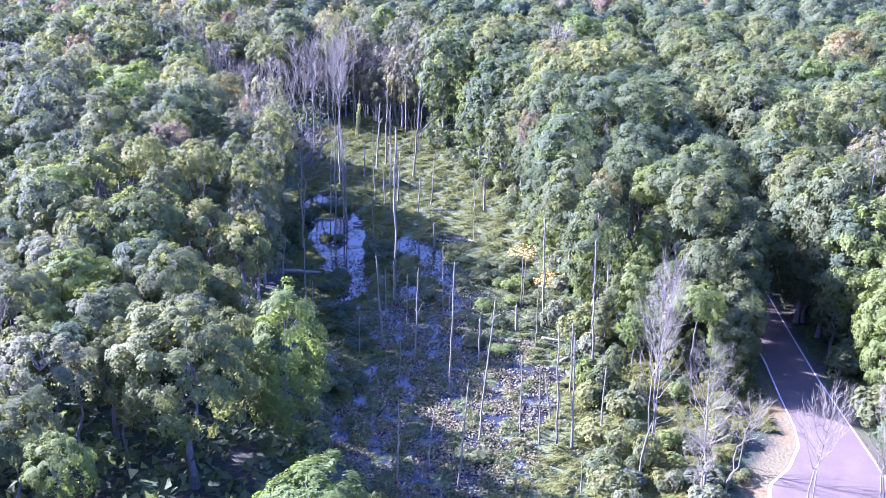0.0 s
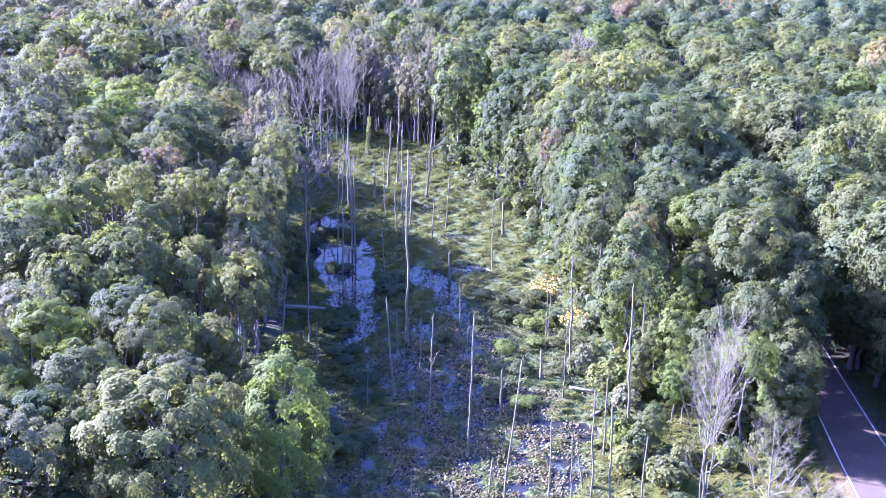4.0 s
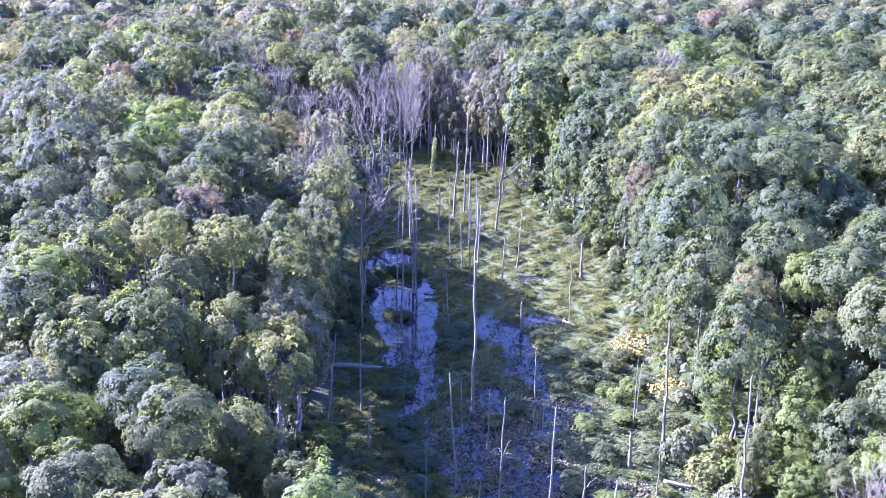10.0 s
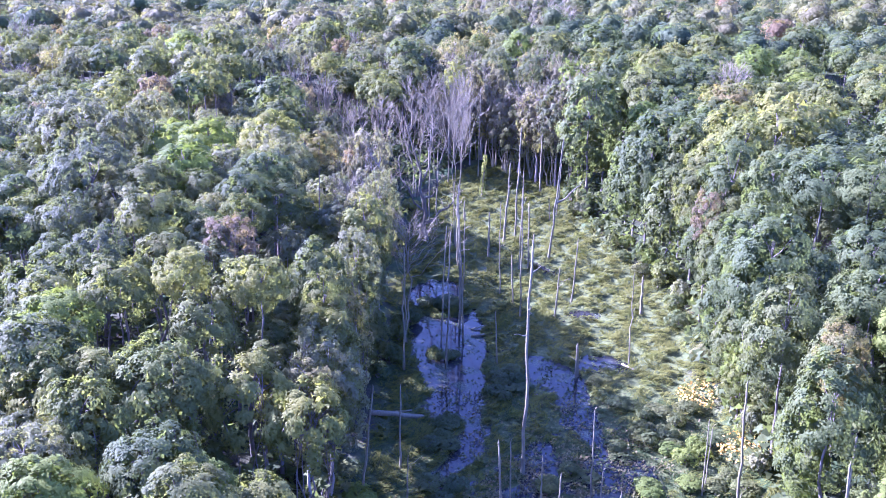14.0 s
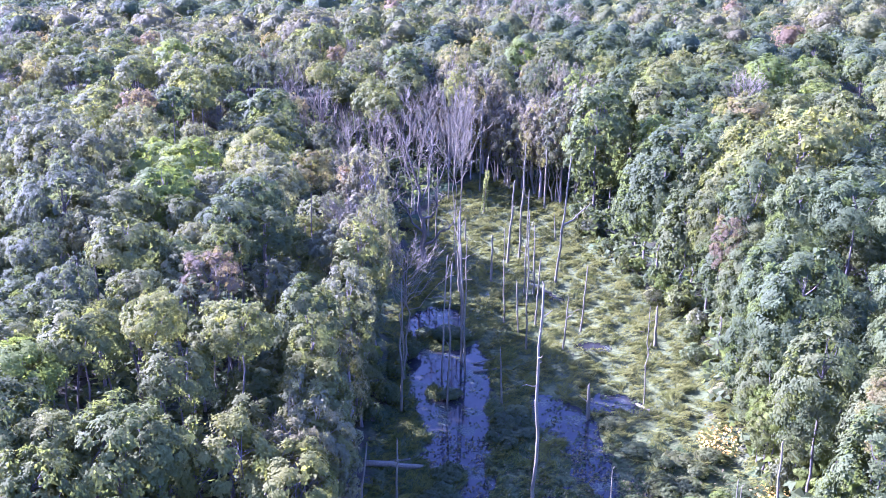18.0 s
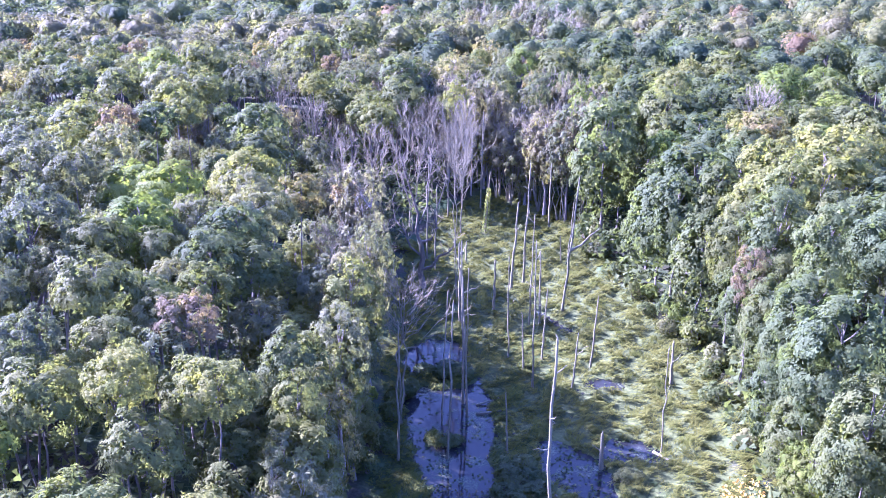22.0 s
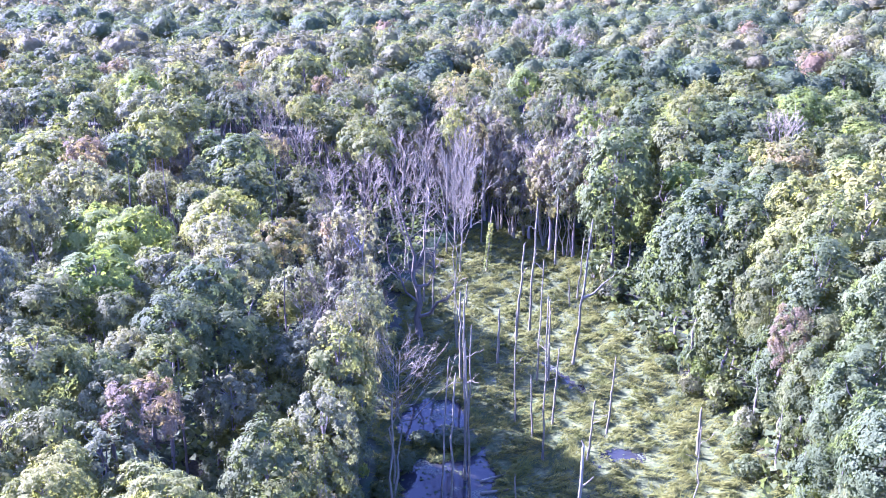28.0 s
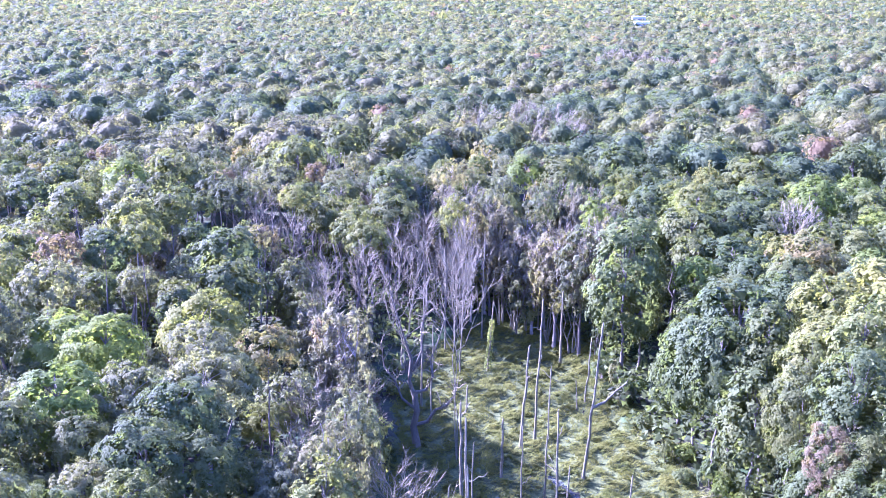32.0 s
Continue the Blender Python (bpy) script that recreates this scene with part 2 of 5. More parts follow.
def np_mesh(name, V, F, material=None, smooth=False, **attrs):
    """A mesh from arrays of points and of faces with one number of corners; attrs: a float for each point."""
    V, F = np.asarray(V, float), np.asarray(F, int)
    me = bpy.data.meshes.new(name)
    k = F.shape[1]
    me.vertices.add(len(V))
    me.vertices.foreach_set("co", V.astype(np.float32).ravel())
    me.loops.add(F.size)
    me.loops.foreach_set("vertex_index", F.astype(np.int32).ravel())
    me.polygons.add(len(F))
    me.polygons.foreach_set("loop_start", np.arange(0, F.size, k, dtype=np.int32))
    me.polygons.foreach_set("use_smooth", np.full(len(F), bool(smooth)))
    me.update(calc_edges=True)
    for key, val in attrs.items():
        me.attributes.new(key, "FLOAT", "POINT").data.foreach_set("value", np.asarray(val, np.float32))
    if material:
        me.materials.append(material)
    return me


def joined(pieces):
    """Joins (V, F) pairs into one."""
    Vs, Fs, n = [], [], 0
    for V, F in pieces:
        Vs.append(V), Fs.append(np.asarray(F) + n)
        n += len(V)
    return np.concatenate(Vs), np.concatenate(Fs)


def unit(v):
    return v / np.maximum(np.linalg.norm(v, axis=-1, keepdims=True), 1e-9)


def tube(path, radii, sides=6):
    """A round, tapering tube along a path, in quads, closed at its tip."""
    path, radii = np.asarray(path, float), np.asarray(radii, float)
    way = unit(np.gradient(path, axis=0))
    side = unit(np.cross(way, np.where(np.abs(way[:, 2:3]) > 0.9, [[1.0, 0, 0]], [[0, 0, 1.0]])))
    up = np.cross(side, way)
    a = np.linspace(0, 2 * np.pi, sides, endpoint=False)
    V = path[:, None] + radii[:, None, None] * (np.cos(a)[None, :, None] * side[:, None] + np.sin(a)[None, :, None] * up[:, None])
    n = len(path)
    i, j = np.meshgrid(np.arange(n - 1), np.arange(sides), indexing="ij")
    F = np.stack([i * sides + j, i * sides + (j + 1) % sides, (i + 1) * sides + (j + 1) % sides, (i + 1) * sides + j], -1).reshape(-1, 4)
    return V.reshape(-1, 3), F


def blades(C, N, length, width, R, along=None):
    """Kite-shaped leaves at C with normals N; along: the way in which each points."""
    n = len(C)
    N = unit(N)
    if along is None:
        along = R.normal(size=(n, 3))
    A = unit(along - N * np.sum(along * N, 1, keepdims=True))
    B = np.cross(N, A)
    L = (length * R.uniform(0.7, 1.3, n))[:, None]
    W = (width * R.uniform(0.7, 1.3, n))[:, None]
    V = np.stack([C - A * L * 0.5, C + B * W * 0.5 - N * W * 0.12, C + A * L * 0.5 - N * L * 0.1, C - B * W * 0.5 - N * W * 0.12], 1).reshape(-1, 3)
    return V, np.arange(4 * n).reshape(-1, 4)


def leaflets(C, N, length, width, R, along=None):
    """Small pointed leaves, one triangle each; along: the way in which each points."""
    n = len(C)
    N = unit(N)
    A = R.normal(size=(n, 3)) if along is None else along
    A = unit(A - N * np.sum(A * N, 1, keepdims=True))
    B = np.cross(N, A)
    L = (length * R.uniform(0.7, 1.3, n))[:, None]
    W = (width * R.uniform(0.7, 1.3, n))[:, None]
    V = np.stack([C + A * L * 0.62, C - A * L * 0.38 + B * W * 0.5, C - A * L * 0.38 - B * W * 0.5], 1).reshape(-1, 3)
    return V, np.arange(3 * n).reshape(-1, 3)


def even_ways(n, low, R):
    """n directions spread evenly over the sphere above a height, a little jittered."""
    k = np.arange(n) + 0.5
    z = 1 - (1 - low) * k / n
    a = k * 2.39996 + R.uniform(0, 6.28)
    rim = np.sqrt(np.maximum(1 - z * z, 0))
    return unit(np.stack([rim * np.cos(a), rim * np.sin(a), z], 1) + R.normal(size=(n, 3)) * 0.2)


def crown(seed, n, leaf, lobes, lobe_r, semi, centre, low=-0.55, inner=0.85, rise=1.0, mass=None, ragged=0.4, spray=0.0, smooth=0.0):
    """A domed crown of leaf sprays on the outside of many boughs; gives the blades and the boughs' centres. Its own size: 4.5 m round,
    18 m high. spray: the share of long sprays that point up and outwards."""
    R = np.random.default_rng(seed)
    D = even_ways(lobes, low, R)
    rad = R.uniform(*lobe_r, lobes)
    swell = 1 + 0.16 * np.sin(D[:, 0] * 3.1 + seed) * np.sin(D[:, 1] * 2.7 + 2 * seed) + R.normal(size=lobes) * 0.07
    fr = R.uniform(inner, 1.0, lobes) * swell
    C = D * fr[:, None] * (np.array(semi) - np.mean(lobe_r) * 0.85) + [0, 0, centre]
    share = rad ** 2 / np.sum(rad ** 2)
    k = R.choice(lobes, n * 2, p=share)
    out = unit(D / np.array(semi))[k]
    d = unit(R.normal(size=(len(k), 3)) + out * 1.1 + [0, 0, 0.8])
    Pt = C[k] + d * rad[k][:, None] * R.uniform(0.78, 1.24, len(k))[:, None] * np.array([1, 1, rise])
    inside = np.zeros(len(Pt), bool)
    for c, r in zip(C, rad):
        inside |= np.linalg.norm((Pt - c) / [1, 1, rise], axis=1) < r * 0.74
    ok = np.flatnonzero(~inside)[:n]
    Pt, d, out = Pt[ok], d[ok], out[ok]
    N = d * (0.75 - 0.45 * smooth) + out * (0.35 + 0.75 * smooth) + R.normal(size=d.shape) * ragged + [0, 0, 0.3]
    m = int(len(Pt) * (1 - spray))
    V, F = leaflets(Pt[:m], N[:m], leaf * 1.1, leaf * 0.76, R, out[:m] * 0.5 + R.normal(size=(m, 3)) * 0.5 + [0, 0, 0.8])
    if m < len(Pt):
        q = len(Pt) - m
        up = out[m:] * 0.7 + R.normal(size=(q, 3)) * 0.3 + [0, 0, 0.9]
        V, F = joined([(V, F), leaflets(Pt[m:], N[m:] + R.normal(size=(q, 3)) * 0.5, leaf * 1.9, leaf * 0.55, R, up)])
    if mass:
        V, F = joined([(V, F), leaf_mass(C, rad, centre, *mass)])
    return V, F, C


def leaf_body(seed, semi, centre, rings, cols, bumps, size=0.93, low=2.1):
    """The closed, lumpy body of a dense crown, in which single leaves can no longer be told apart."""
    R = np.random.default_rng(seed)
    th = np.linspace(0.12, low, rings)[:, None]
    ph = np.linspace(0, 2 * np.pi, cols, endpoint=False)[None, :] + np.arange(rings)[:, None] * 0.5 * 2 * np.pi / cols
    D = np.stack([np.sin(th) * np.cos(ph), np.sin(th) * np.sin(ph), np.cos(th) + 0 * ph], -1).reshape(-1, 3)
    K = even_ways(bumps, -0.4, R)
    near = np.max(D @ K.T * R.uniform(0.94, 1.0, bumps), axis=1)
    wide = math.sqrt(2.4 / bumps)
    rise = np.clip(1 - (1 - near) / (wide * wide * 0.5), 0, 1)
    rad = size * (0.80 + 0.22 * np.sqrt(rise)) + R.normal(size=len(D)) * 0.018
    V = D * rad[:, None] * np.array(semi) + [0, 0, centre]
    i, j = np.meshgrid(np.arange(rings - 1), np.arange(cols), indexing="ij")
    a, b = i * cols + j, i * cols + (j + 1) % cols
    F = np.concatenate([np.stack([a, a + cols, b], -1).reshape(-1, 3), np.stack([b, a + cols, b + cols], -1).reshape(-1, 3)])
    tip = np.array([[0, 0, centre + semi[2] * size]])
    c = np.arange(cols)
    F = np.concatenate([F, np.stack([c, (c + 1) % cols, np.full(cols, len(V))], -1)])
    return np.concatenate([V, tip]), F


def leaf_mass(C, rad, centre, each, size):
    """The shaded leaf sprays deep inside a crown: a few broad ones to each bough."""
    R = np.random.default_rng(len(C) * 7 + each)
    k = np.repeat(np.arange(len(C)), each)
    out = unit(C - [0, 0, centre - 1.5])[k]
    d = unit(out + R.normal(size=(len(k), 3)) * 0.7)
    Pt = C[k] - out * rad[k][:, None] * 0.35 + d * (rad[k] * 0.3)[:, None]
    return leaflets(Pt, d + R.normal(size=d.shape) * 0.4, size * rad[k], size * rad[k] * 0.95, R)


def bend(a, b, R, wobble=0.06, n=5, sag=0.0):
    """A slightly crooked path from a to b."""
    a, b = np.asarray(a, float), np.asarray(b, float)
    s = np.linspace(0, 1, n)[:, None]
    L = np.linalg.norm(b - a)
    p = a + (b - a) * s + R.normal(size=(n, 3)) * wobble * L * np.sin(np.pi * s) + np.array([0, 0, 1.0]) * sag * L * np.sin(np.pi * s)
    return p


def boughs(seed, C, base_z, stems=1, top=14.0, thick=0.28):
    """Trunk or stems, and limbs that reach for the boughs' centres."""
    R = np.random.default_rng(seed)
    trunk, limbs, ends = [], [], []
    for s in range(stems):
        a = R.uniform(0, 6.28)
        spread = 0.0 if stems == 1 else R.uniform(1.2, 2.6)
        foot = np.array([np.cos(a), np.sin(a), 0]) * (0.0 if stems == 1 else 0.35)
        head = np.array([np.cos(a) * spread, np.sin(a) * spread, top * R.uniform(0.9, 1.05)])
        p = bend(foot - [0, 0, 0.4], head, R, 0.025, 7)
        trunk.append(tube(p, np.linspace(thick, thick * 0.25, 7) * np.array([1.5, 1.05, 1, 1, 1, 1, 1]) / (1 if stems == 1 else 1.6), 7))
        ends.append(p)
    for c in C[: 7 if stems == 1 else 24]:
        p = ends[R.integers(len(ends))]
        at = p[np.argmin(np.abs(p[:, 2] - max(base_z, c[2] - 2.5)))]
        q = bend(at, c, R, 0.06, 4, 0.08)
        limbs.append(tube(q, np.linspace(thick * 0.26, 0.015, 4), 4))
    return joined(trunk), joined(limbs)


def bare_tree(seed, height=15.0, thick=0.22, spread=0.9, twigs=420, first=0.35, stems=1, upward=1.0, apart=False, coarse=1.0):
    """A leafless tree: trunk, branches, and a haze of twigs."""
    R = np.random.default_rng(seed)
    trunk, limb, twig, ends = [], [], [], []
    for s in range(stems):
        a = R.uniform(0, 6.28)
        lean = np.array([np.cos(a), np.sin(a), 0]) * height * (0.05 if stems == 1 else 0.16)
        hh = height * R.uniform(0.85, 1.0)
        p = bend((0, 0, -0.4), lean + [0, 0, hh], R, 0.02, 9)
        trunk.append(tube(p, np.linspace(thick, 0.03, 9) * np.array([1.3] + [1] * 8) / (1 if stems == 1 else 1.5), 7))
        ends.append((p, hh))
    nb = max(8, twigs // 20)
    for b in range(nb):
        p, hh = ends[b % stems]
        f = first + (0.96 - first) * (b + R.uniform(0, 1)) / nb
        at = np.array([np.interp(f, np.linspace(0, 1, 9), p[:, i]) for i in range(3)])
        a = b * 2.4 + R.uniform(-0.5, 0.5)
        L = height * 0.42 * spread * (1.12 - f) ** 0.8 * R.uniform(0.75, 1.2) + 0.5
        w = unit(np.array([np.cos(a), np.sin(a), upward * R.uniform(0.75, 1.3)]))
        q = bend(at, at + L * w, R, 0.04, 5, -0.07)
        limb.append(tube(q, np.linspace(thick * 0.40 * (1.15 - f), 0.012, 5), 4))
        for k in range(5):
            g = R.uniform(0.3, 0.98)
            o = np.array([np.interp(g, np.linspace(0, 1, 5), q[:, i]) for i in range(3)])
            w2 = unit(w + R.normal(size=3) * 0.42 + [0, 0, 0.15 * upward])
            e = o + w2 * L * R.uniform(0.25, 0.5)
            limb.append(tube([o, e], [0.024 * coarse, 0.010 * coarse], 3))
            for _ in range(4):
                h = R.uniform(0.2, 1.0)
                o2 = o + (e - o) * h
                w3 = unit(w2 + R.normal(size=3) * 0.42 + [0, 0, 0.12 * upward])
                twig.append(tube([o2, o2 + w3 * R.uniform(0.5, 1.25) * (0.5 + 0.035 * height)], [0.016 * coarse, 0.005 * coarse], 3))
    return trunk if apart else joined(trunk), joined(limb), joined(twig)


def part(name, me, parent, label=""):
    ob = new(name, me)
    ob.parent = parent
    return tagged(ob, label) if label else ob


# ---- the lie of the land ----
def marsh_left(y):
    return np.interp(y, [44, 62, 72, 78, 90, 97, 107, 119, 131, 153, 169, 190, 206, 224], [2, -2, -5, -10, -11.8, -14.6, -18.2, -20.2, -20.8, -23.8, -25.7, -27, -26, -18])


def marsh_right(y):
    return np.interp(y, [44, 70, 82, 92, 97, 111, 126, 143, 157, 163, 170, 190, 200, 216, 224], [8, 14, 16, 15.5, 15, 12.8, 12.2, 11.6, 10.6, 7.6, 4.6, -1.5, -3.2, -5.0, -8])


def waves(x, y, scale, seed, layers=4):
    """Soft uneven noise, about -1 to 1."""
    R = np.random.default_rng(seed)
    out, amp = np.zeros_like(x, float), 1.0
    for k in range(layers):
        for _ in range(3):
            a, ph = R.uniform(0, 6.28), R.uniform(0, 6.28)
            w = 2 * np.pi / scale * 2 ** k * R.uniform(0.7, 1.3)
            out += amp * np.sin((x * np.cos(a) + y * np.sin(a)) * w + ph) / 3
        amp *= 0.55
    return out


def soft(v):
    v = np.clip(v, 0, 1)
    return v * v * (3 - 2 * v)


def oval(x, y, cx, cy, rx, ry, turn=0.0, edge=0.35):
    """1 inside an oval, falling to 0 over its edge."""
    c, s = math.cos(radians(turn)), math.sin(radians(turn))
    u, v = ((x - cx) * c + (y - cy) * s) / rx, (-(x - cx) * s + (y - cy) * c) / ry
    return soft((1 + edge / 2 - np.sqrt(u * u + v * v)) / edge)


def marsh_share(x, y):
    e = waves(x, y, 17.0, 3) * 1.2
    inside = np.minimum(np.minimum(x + e - marsh_left(y), marsh_right(y) + e - x), 221 + e * 1.5 - y)
    return soft(inside / 2.0 + 0.5)


def pool_share(x, y):
    """1 where open water lies."""
    e, f = waves(x, y, 6.0, 11) * 0.55, waves(x, y, 7.0, 12) * 0.6
    x, y = x + e, y + f
    p = oval(x, y, -15.6, 140.5, 3.7, 14, 9)
    p = np.maximum(p, oval(x, y, -19.0, 154.5, 3.2, 4.5))
    p = np.maximum(p, oval(x, y, -13.0, 125, 2.6, 5, 14))
    p = np.maximum(p, oval(x, y, -11.2, 115.5, 1.2, 6, -14))
    p = np.maximum(p, oval(x, y, -3.6, 132.6, 2.1, 5.0, 32))
    p = np.maximum(p, oval(x, y, 1.6, 136.6, 2.8, 1.9))
    p = np.maximum(p, oval(x, y, -0.6, 123.5, 1.6, 6.2, 14))
    p = np.maximum(p, oval(x, y, 2.6, 114, 2.3, 4.2, 20))
    p = np.maximum(p, oval(x, y, 10.0, 94, 3.2, 2.0, -10))
    p = np.maximum(p, oval(x, y, 9.3, 87, 1.3, 3.5, -14))
    p = np.maximum(p, oval(x, y, -6.4, 166, 0.7, 4.5, 40))
    p = np.maximum(p, oval(x, y, -0.5, 150, 1.5, 0.7, -20))
    p = np.maximum(p, oval(x, y, -4.4, 116.5, 1.5, 2.2))
    p = np.maximum(p, oval(x, y, -5.0, 106, 1.7, 3.6, 10))
    p = np.maximum(p, oval(x, y, 0.2, 101, 1.5, 3.0, -20))
    isle = np.maximum(oval(x, y, -17.6, 149.0, 3.5, 2.7), oval(x, y, -16.0, 136, 2.0, 1.6))
    isle = np.maximum(isle, oval(x, y, -13.4, 118.5, 1.9, 5, -12))
    isle = np.maximum(isle, oval(x, y, 1.6, 131.3, 2.0, 1.8))
    return p * (1 - isle)


def wet_share(x, y):
    """1 in the shallow, leaf-choked front of the marsh."""
    e = waves(x, y, 14.0, 21) * 2.0
    w = oval(x + e, y + e, -1.5, 92, 11.5, 27, -4, 0.4)
    dry = np.maximum(oval(x + e, y - e, -9.5, 101, 2.2, 5.5), oval(x, y + e, 9, 108, 6, 6))
    dry = np.maximum(dry, oval(x + e, y, -11, 90, 3, 4))
    return w * (1 - dry)


def road_left(y):
    return np.interp(y, [-900, 40, 64, 70, 73.3, 75.9, 79.7, 83.2, 89.7, 97, 107, 130, 160, 230, 420, 900], [-20, 28.5, 27.6, 26.2, 27.2, 29.6, 31.7, 32.5, 33.1, 33.9, 34.4, 36, 37.5, 42, 62, 120])


def road_right(y):
    return np.interp(y, [-900, 40, 75.6, 83.4, 94.1, 107.5, 130, 160, 230, 420, 900], [-13.0, 36.3, 37.9, 38.2, 38.6, 39.6, 41.5, 43, 47.5, 67.5, 126])


def road_gap(x, y):
    """How far outside the road a place is, in metres; negative on it."""
    return np.maximum(road_left(y) - x, x - road_right(y))


def hummocks(x, y):
    h = 0.12 + 0.30 * np.maximum(waves(x, y, 3.4, 31, 3), -0.3) + 0.05 * waves(x, y, 0.9, 32, 2)
    h = h * (1 - 0.35 * wet_share(x, y)) - 0.085 * wet_share(x, y)
    return h - 0.75 * pool_share(x, y)


def far_rise(x, y):
    """The land climbs gently far off."""
    return 36.0 * np.clip((np.hypot(x, y) - 1000) / 1700, 0, 1.0)


def height(x, y):
    m = marsh_share(x, y)
    wood = 0.85 + 0.20 * waves(x, y, 22.0, 41) + 0.5 * soft((np.abs(x + 6) - 30) / 60)
    far = np.clip((np.hypot(x, y) - 300) / 800, 0, 1)
    wood = wood * (1 - far) + 0.6 * far + far_rise(x, y)
    r = soft((7.0 - road_gap(x, y)) / 6.0)
    wood = wood * (1 - r) + 0.30 * r
    return m * hummocks(x, y) + (1 - m) * wood


def spaced(edges):
    return np.concatenate([np.linspace(a, b, n, endpoint=False) for a, b, n in edges] + [[edges[-1][1]]])


GX = spaced([(-4000, -600, 8), (-600, -120, 16), (-120, -28, 40), (-28, 18, 84), (18, 46, 32), (46, 130, 26), (130, 600, 16), (600, 4000, 8)])
GY = spaced([(-900, -100, 6), (-100, 40, 20), (40, 64, 14), (64, 172, 170), (172, 214, 46), (214, 330, 36), (330, 800, 26), (800, 4800, 14)])
gx, gy = np.meshgrid(GX, GY)
gz = height(gx, gy)
ii, jj = np.meshgrid(np.arange(len(GY) - 1), np.arange(len(GX) - 1), indexing="ij")
w_ = len(GX)
quads = np.stack([ii * w_ + jj, ii * w_ + jj + 1, (ii + 1) * w_ + jj + 1, (ii + 1) * w_ + jj], -1).reshape(-1, 4)
verge = soft((2.6 + 1.2 * waves(gx, gy, 9.0, 51) - road_gap(gx, gy)) / 1.5) * (1 - soft((gy - 84) / 16)) * soft((gy - 30) / 20) * (1 - 0.75 * (gx > 33))
ground = new("ground", np_mesh("ground", np.stack([gx.ravel(), gy.ravel(), gz.ravel()], 1), quads, GROUND, True, marsh=marsh_share(gx, gy).ravel(), verge=verge.ravel()))
tagged(ground, "wooded ground with leaf litter and boggy marsh hollows", "ground", kind="structure")

wx, wy = np.meshgrid(np.linspace(-30, 20, 6), np.linspace(40, 228, 12))
wi, wj = np.meshgrid(np.arange(11), np.arange(5), indexing="ij")
wq = np.stack([wi * 6 + wj, wi * 6 + wj + 1, (wi + 1) * 6 + wj + 1, (wi + 1) * 6 + wj], -1).reshape(-1, 4)
water = new("water", np_mesh("water", np.stack([wx.ravel(), wy.ravel(), 0 * wx.ravel()], 1), wq, WATER))
tagged(water, "still dark bog water with patches of duckweed", "water", kind="structure")


# ---- the road ----
def ribbon(ys, left, right, z, thick):
    """A slab between two edges that run along y."""
    a, b = np.stack([left, ys, 0 * ys + z], 1), np.stack([right, ys, 0 * ys + z], 1)
    V = np.concatenate([a, b, a - [0, 0, thick], b - [0, 0, thick]])
    n = len(ys)
    k = np.arange(n - 1)
    top = np.stack([k, n + k, n + k + 1, k + 1], 1)
    le = np.stack([2 * n + k, k, k + 1, 2 * n + k + 1], 1)
    ri = np.stack([n + k, 3 * n + k, 3 * n + k + 1, n + k + 1], 1)
    return V, np.concatenate([top, le, ri])


ys = spaced([(-900, -100, 10), (-100, 40, 14), (40, 110, 90), (110, 420, 60), (420, 900, 20)])
road = new("road", np_mesh("road", *ribbon(ys, road_left(ys), road_right(ys), 0.36, 0.4), ASPHALT))
tagged(road, "narrow weathered pinkish-grey asphalt road with white edge lines", "road", kind="structure")
for edge, wide in ((road_left(ys) + 0.1, np.interp(ys, [74, 80, 84], [0.30, 0.25, 0.13])), (road_right(ys) - 0.30, 0.13)):
    part("edge_line", np_mesh("edge_line", *ribbon(ys, edge, edge + wide, 0.366, 0.004), PAINT), road, "worn white painted edge line")

# ---- trees: the kinds ----
SHAPES = {
    # kind: boughs, bough radius, half axes, centre, lowest, inner, rise, stems
    "oak": (50, (0.85, 1.35), (4.5, 4.5, 4.3), 13.2, -0.55, 0.86, 0.95, 1),
    "map": (52, (0.8, 1.3), (4.4, 4.4, 4.6), 13.0, -0.55, 0.82, 1.0, 1),
    "brt": (50, (0.85, 1.3), (4.5, 4.5, 4.5), 13.1, -0.5, 0.84, 1.0, 1),
    "ylw": (62, (0.6, 1.05), (4.4, 4.4, 4.4), 13.2, -0.5, 0.80, 1.05, 1),
    "pal": (66, (0.55, 0.9), (4.5, 4.5, 4.2), 13.4, -0.45, 0.82, 1.2, 1),
    "gry": (69, (0.6, 0.95), (4.5, 4.5, 4.2), 13.4, -0.5, 0.84, 1.25, 1),
    "ora": (52, (0.7, 1.1), (4.3, 4.3, 4.7), 12.9, -0.5, 0.78, 1.1, 1),
    "red": (48, (0.6, 1.0), (4.3, 4.3, 4.4), 13.2, -0.45, 0.76, 1.2, 1),
    "sem": (39, (0.55, 0.95), (4.3, 4.3, 5.0), 12.6, -0.55, 0.62, 1.2, 1),
    "wil": (44, (0.45, 0.75), (4.2, 4.2, 7.0), 10.6, -0.7, 0.55, 2.6, 3),
    "hzy": (34, (0.5, 0.9), (4.2, 4.2, 6.2), 11.4, -0.6, 0.55, 1.7, 4),
    "mul": (46, (0.75, 1.2), (4.5, 4.5, 4.6), 13.2, -0.35, 0.78, 1.0, 5),
}
SPRAY = {"pal": 0.6, "gry": 0.7, "ylw": 0.35, "red": 0.6, "wil": 0.8, "hzy": 0.7, "sem": 0.4, "ora": 0.3, "map": 0.12, "mul": 0.2}
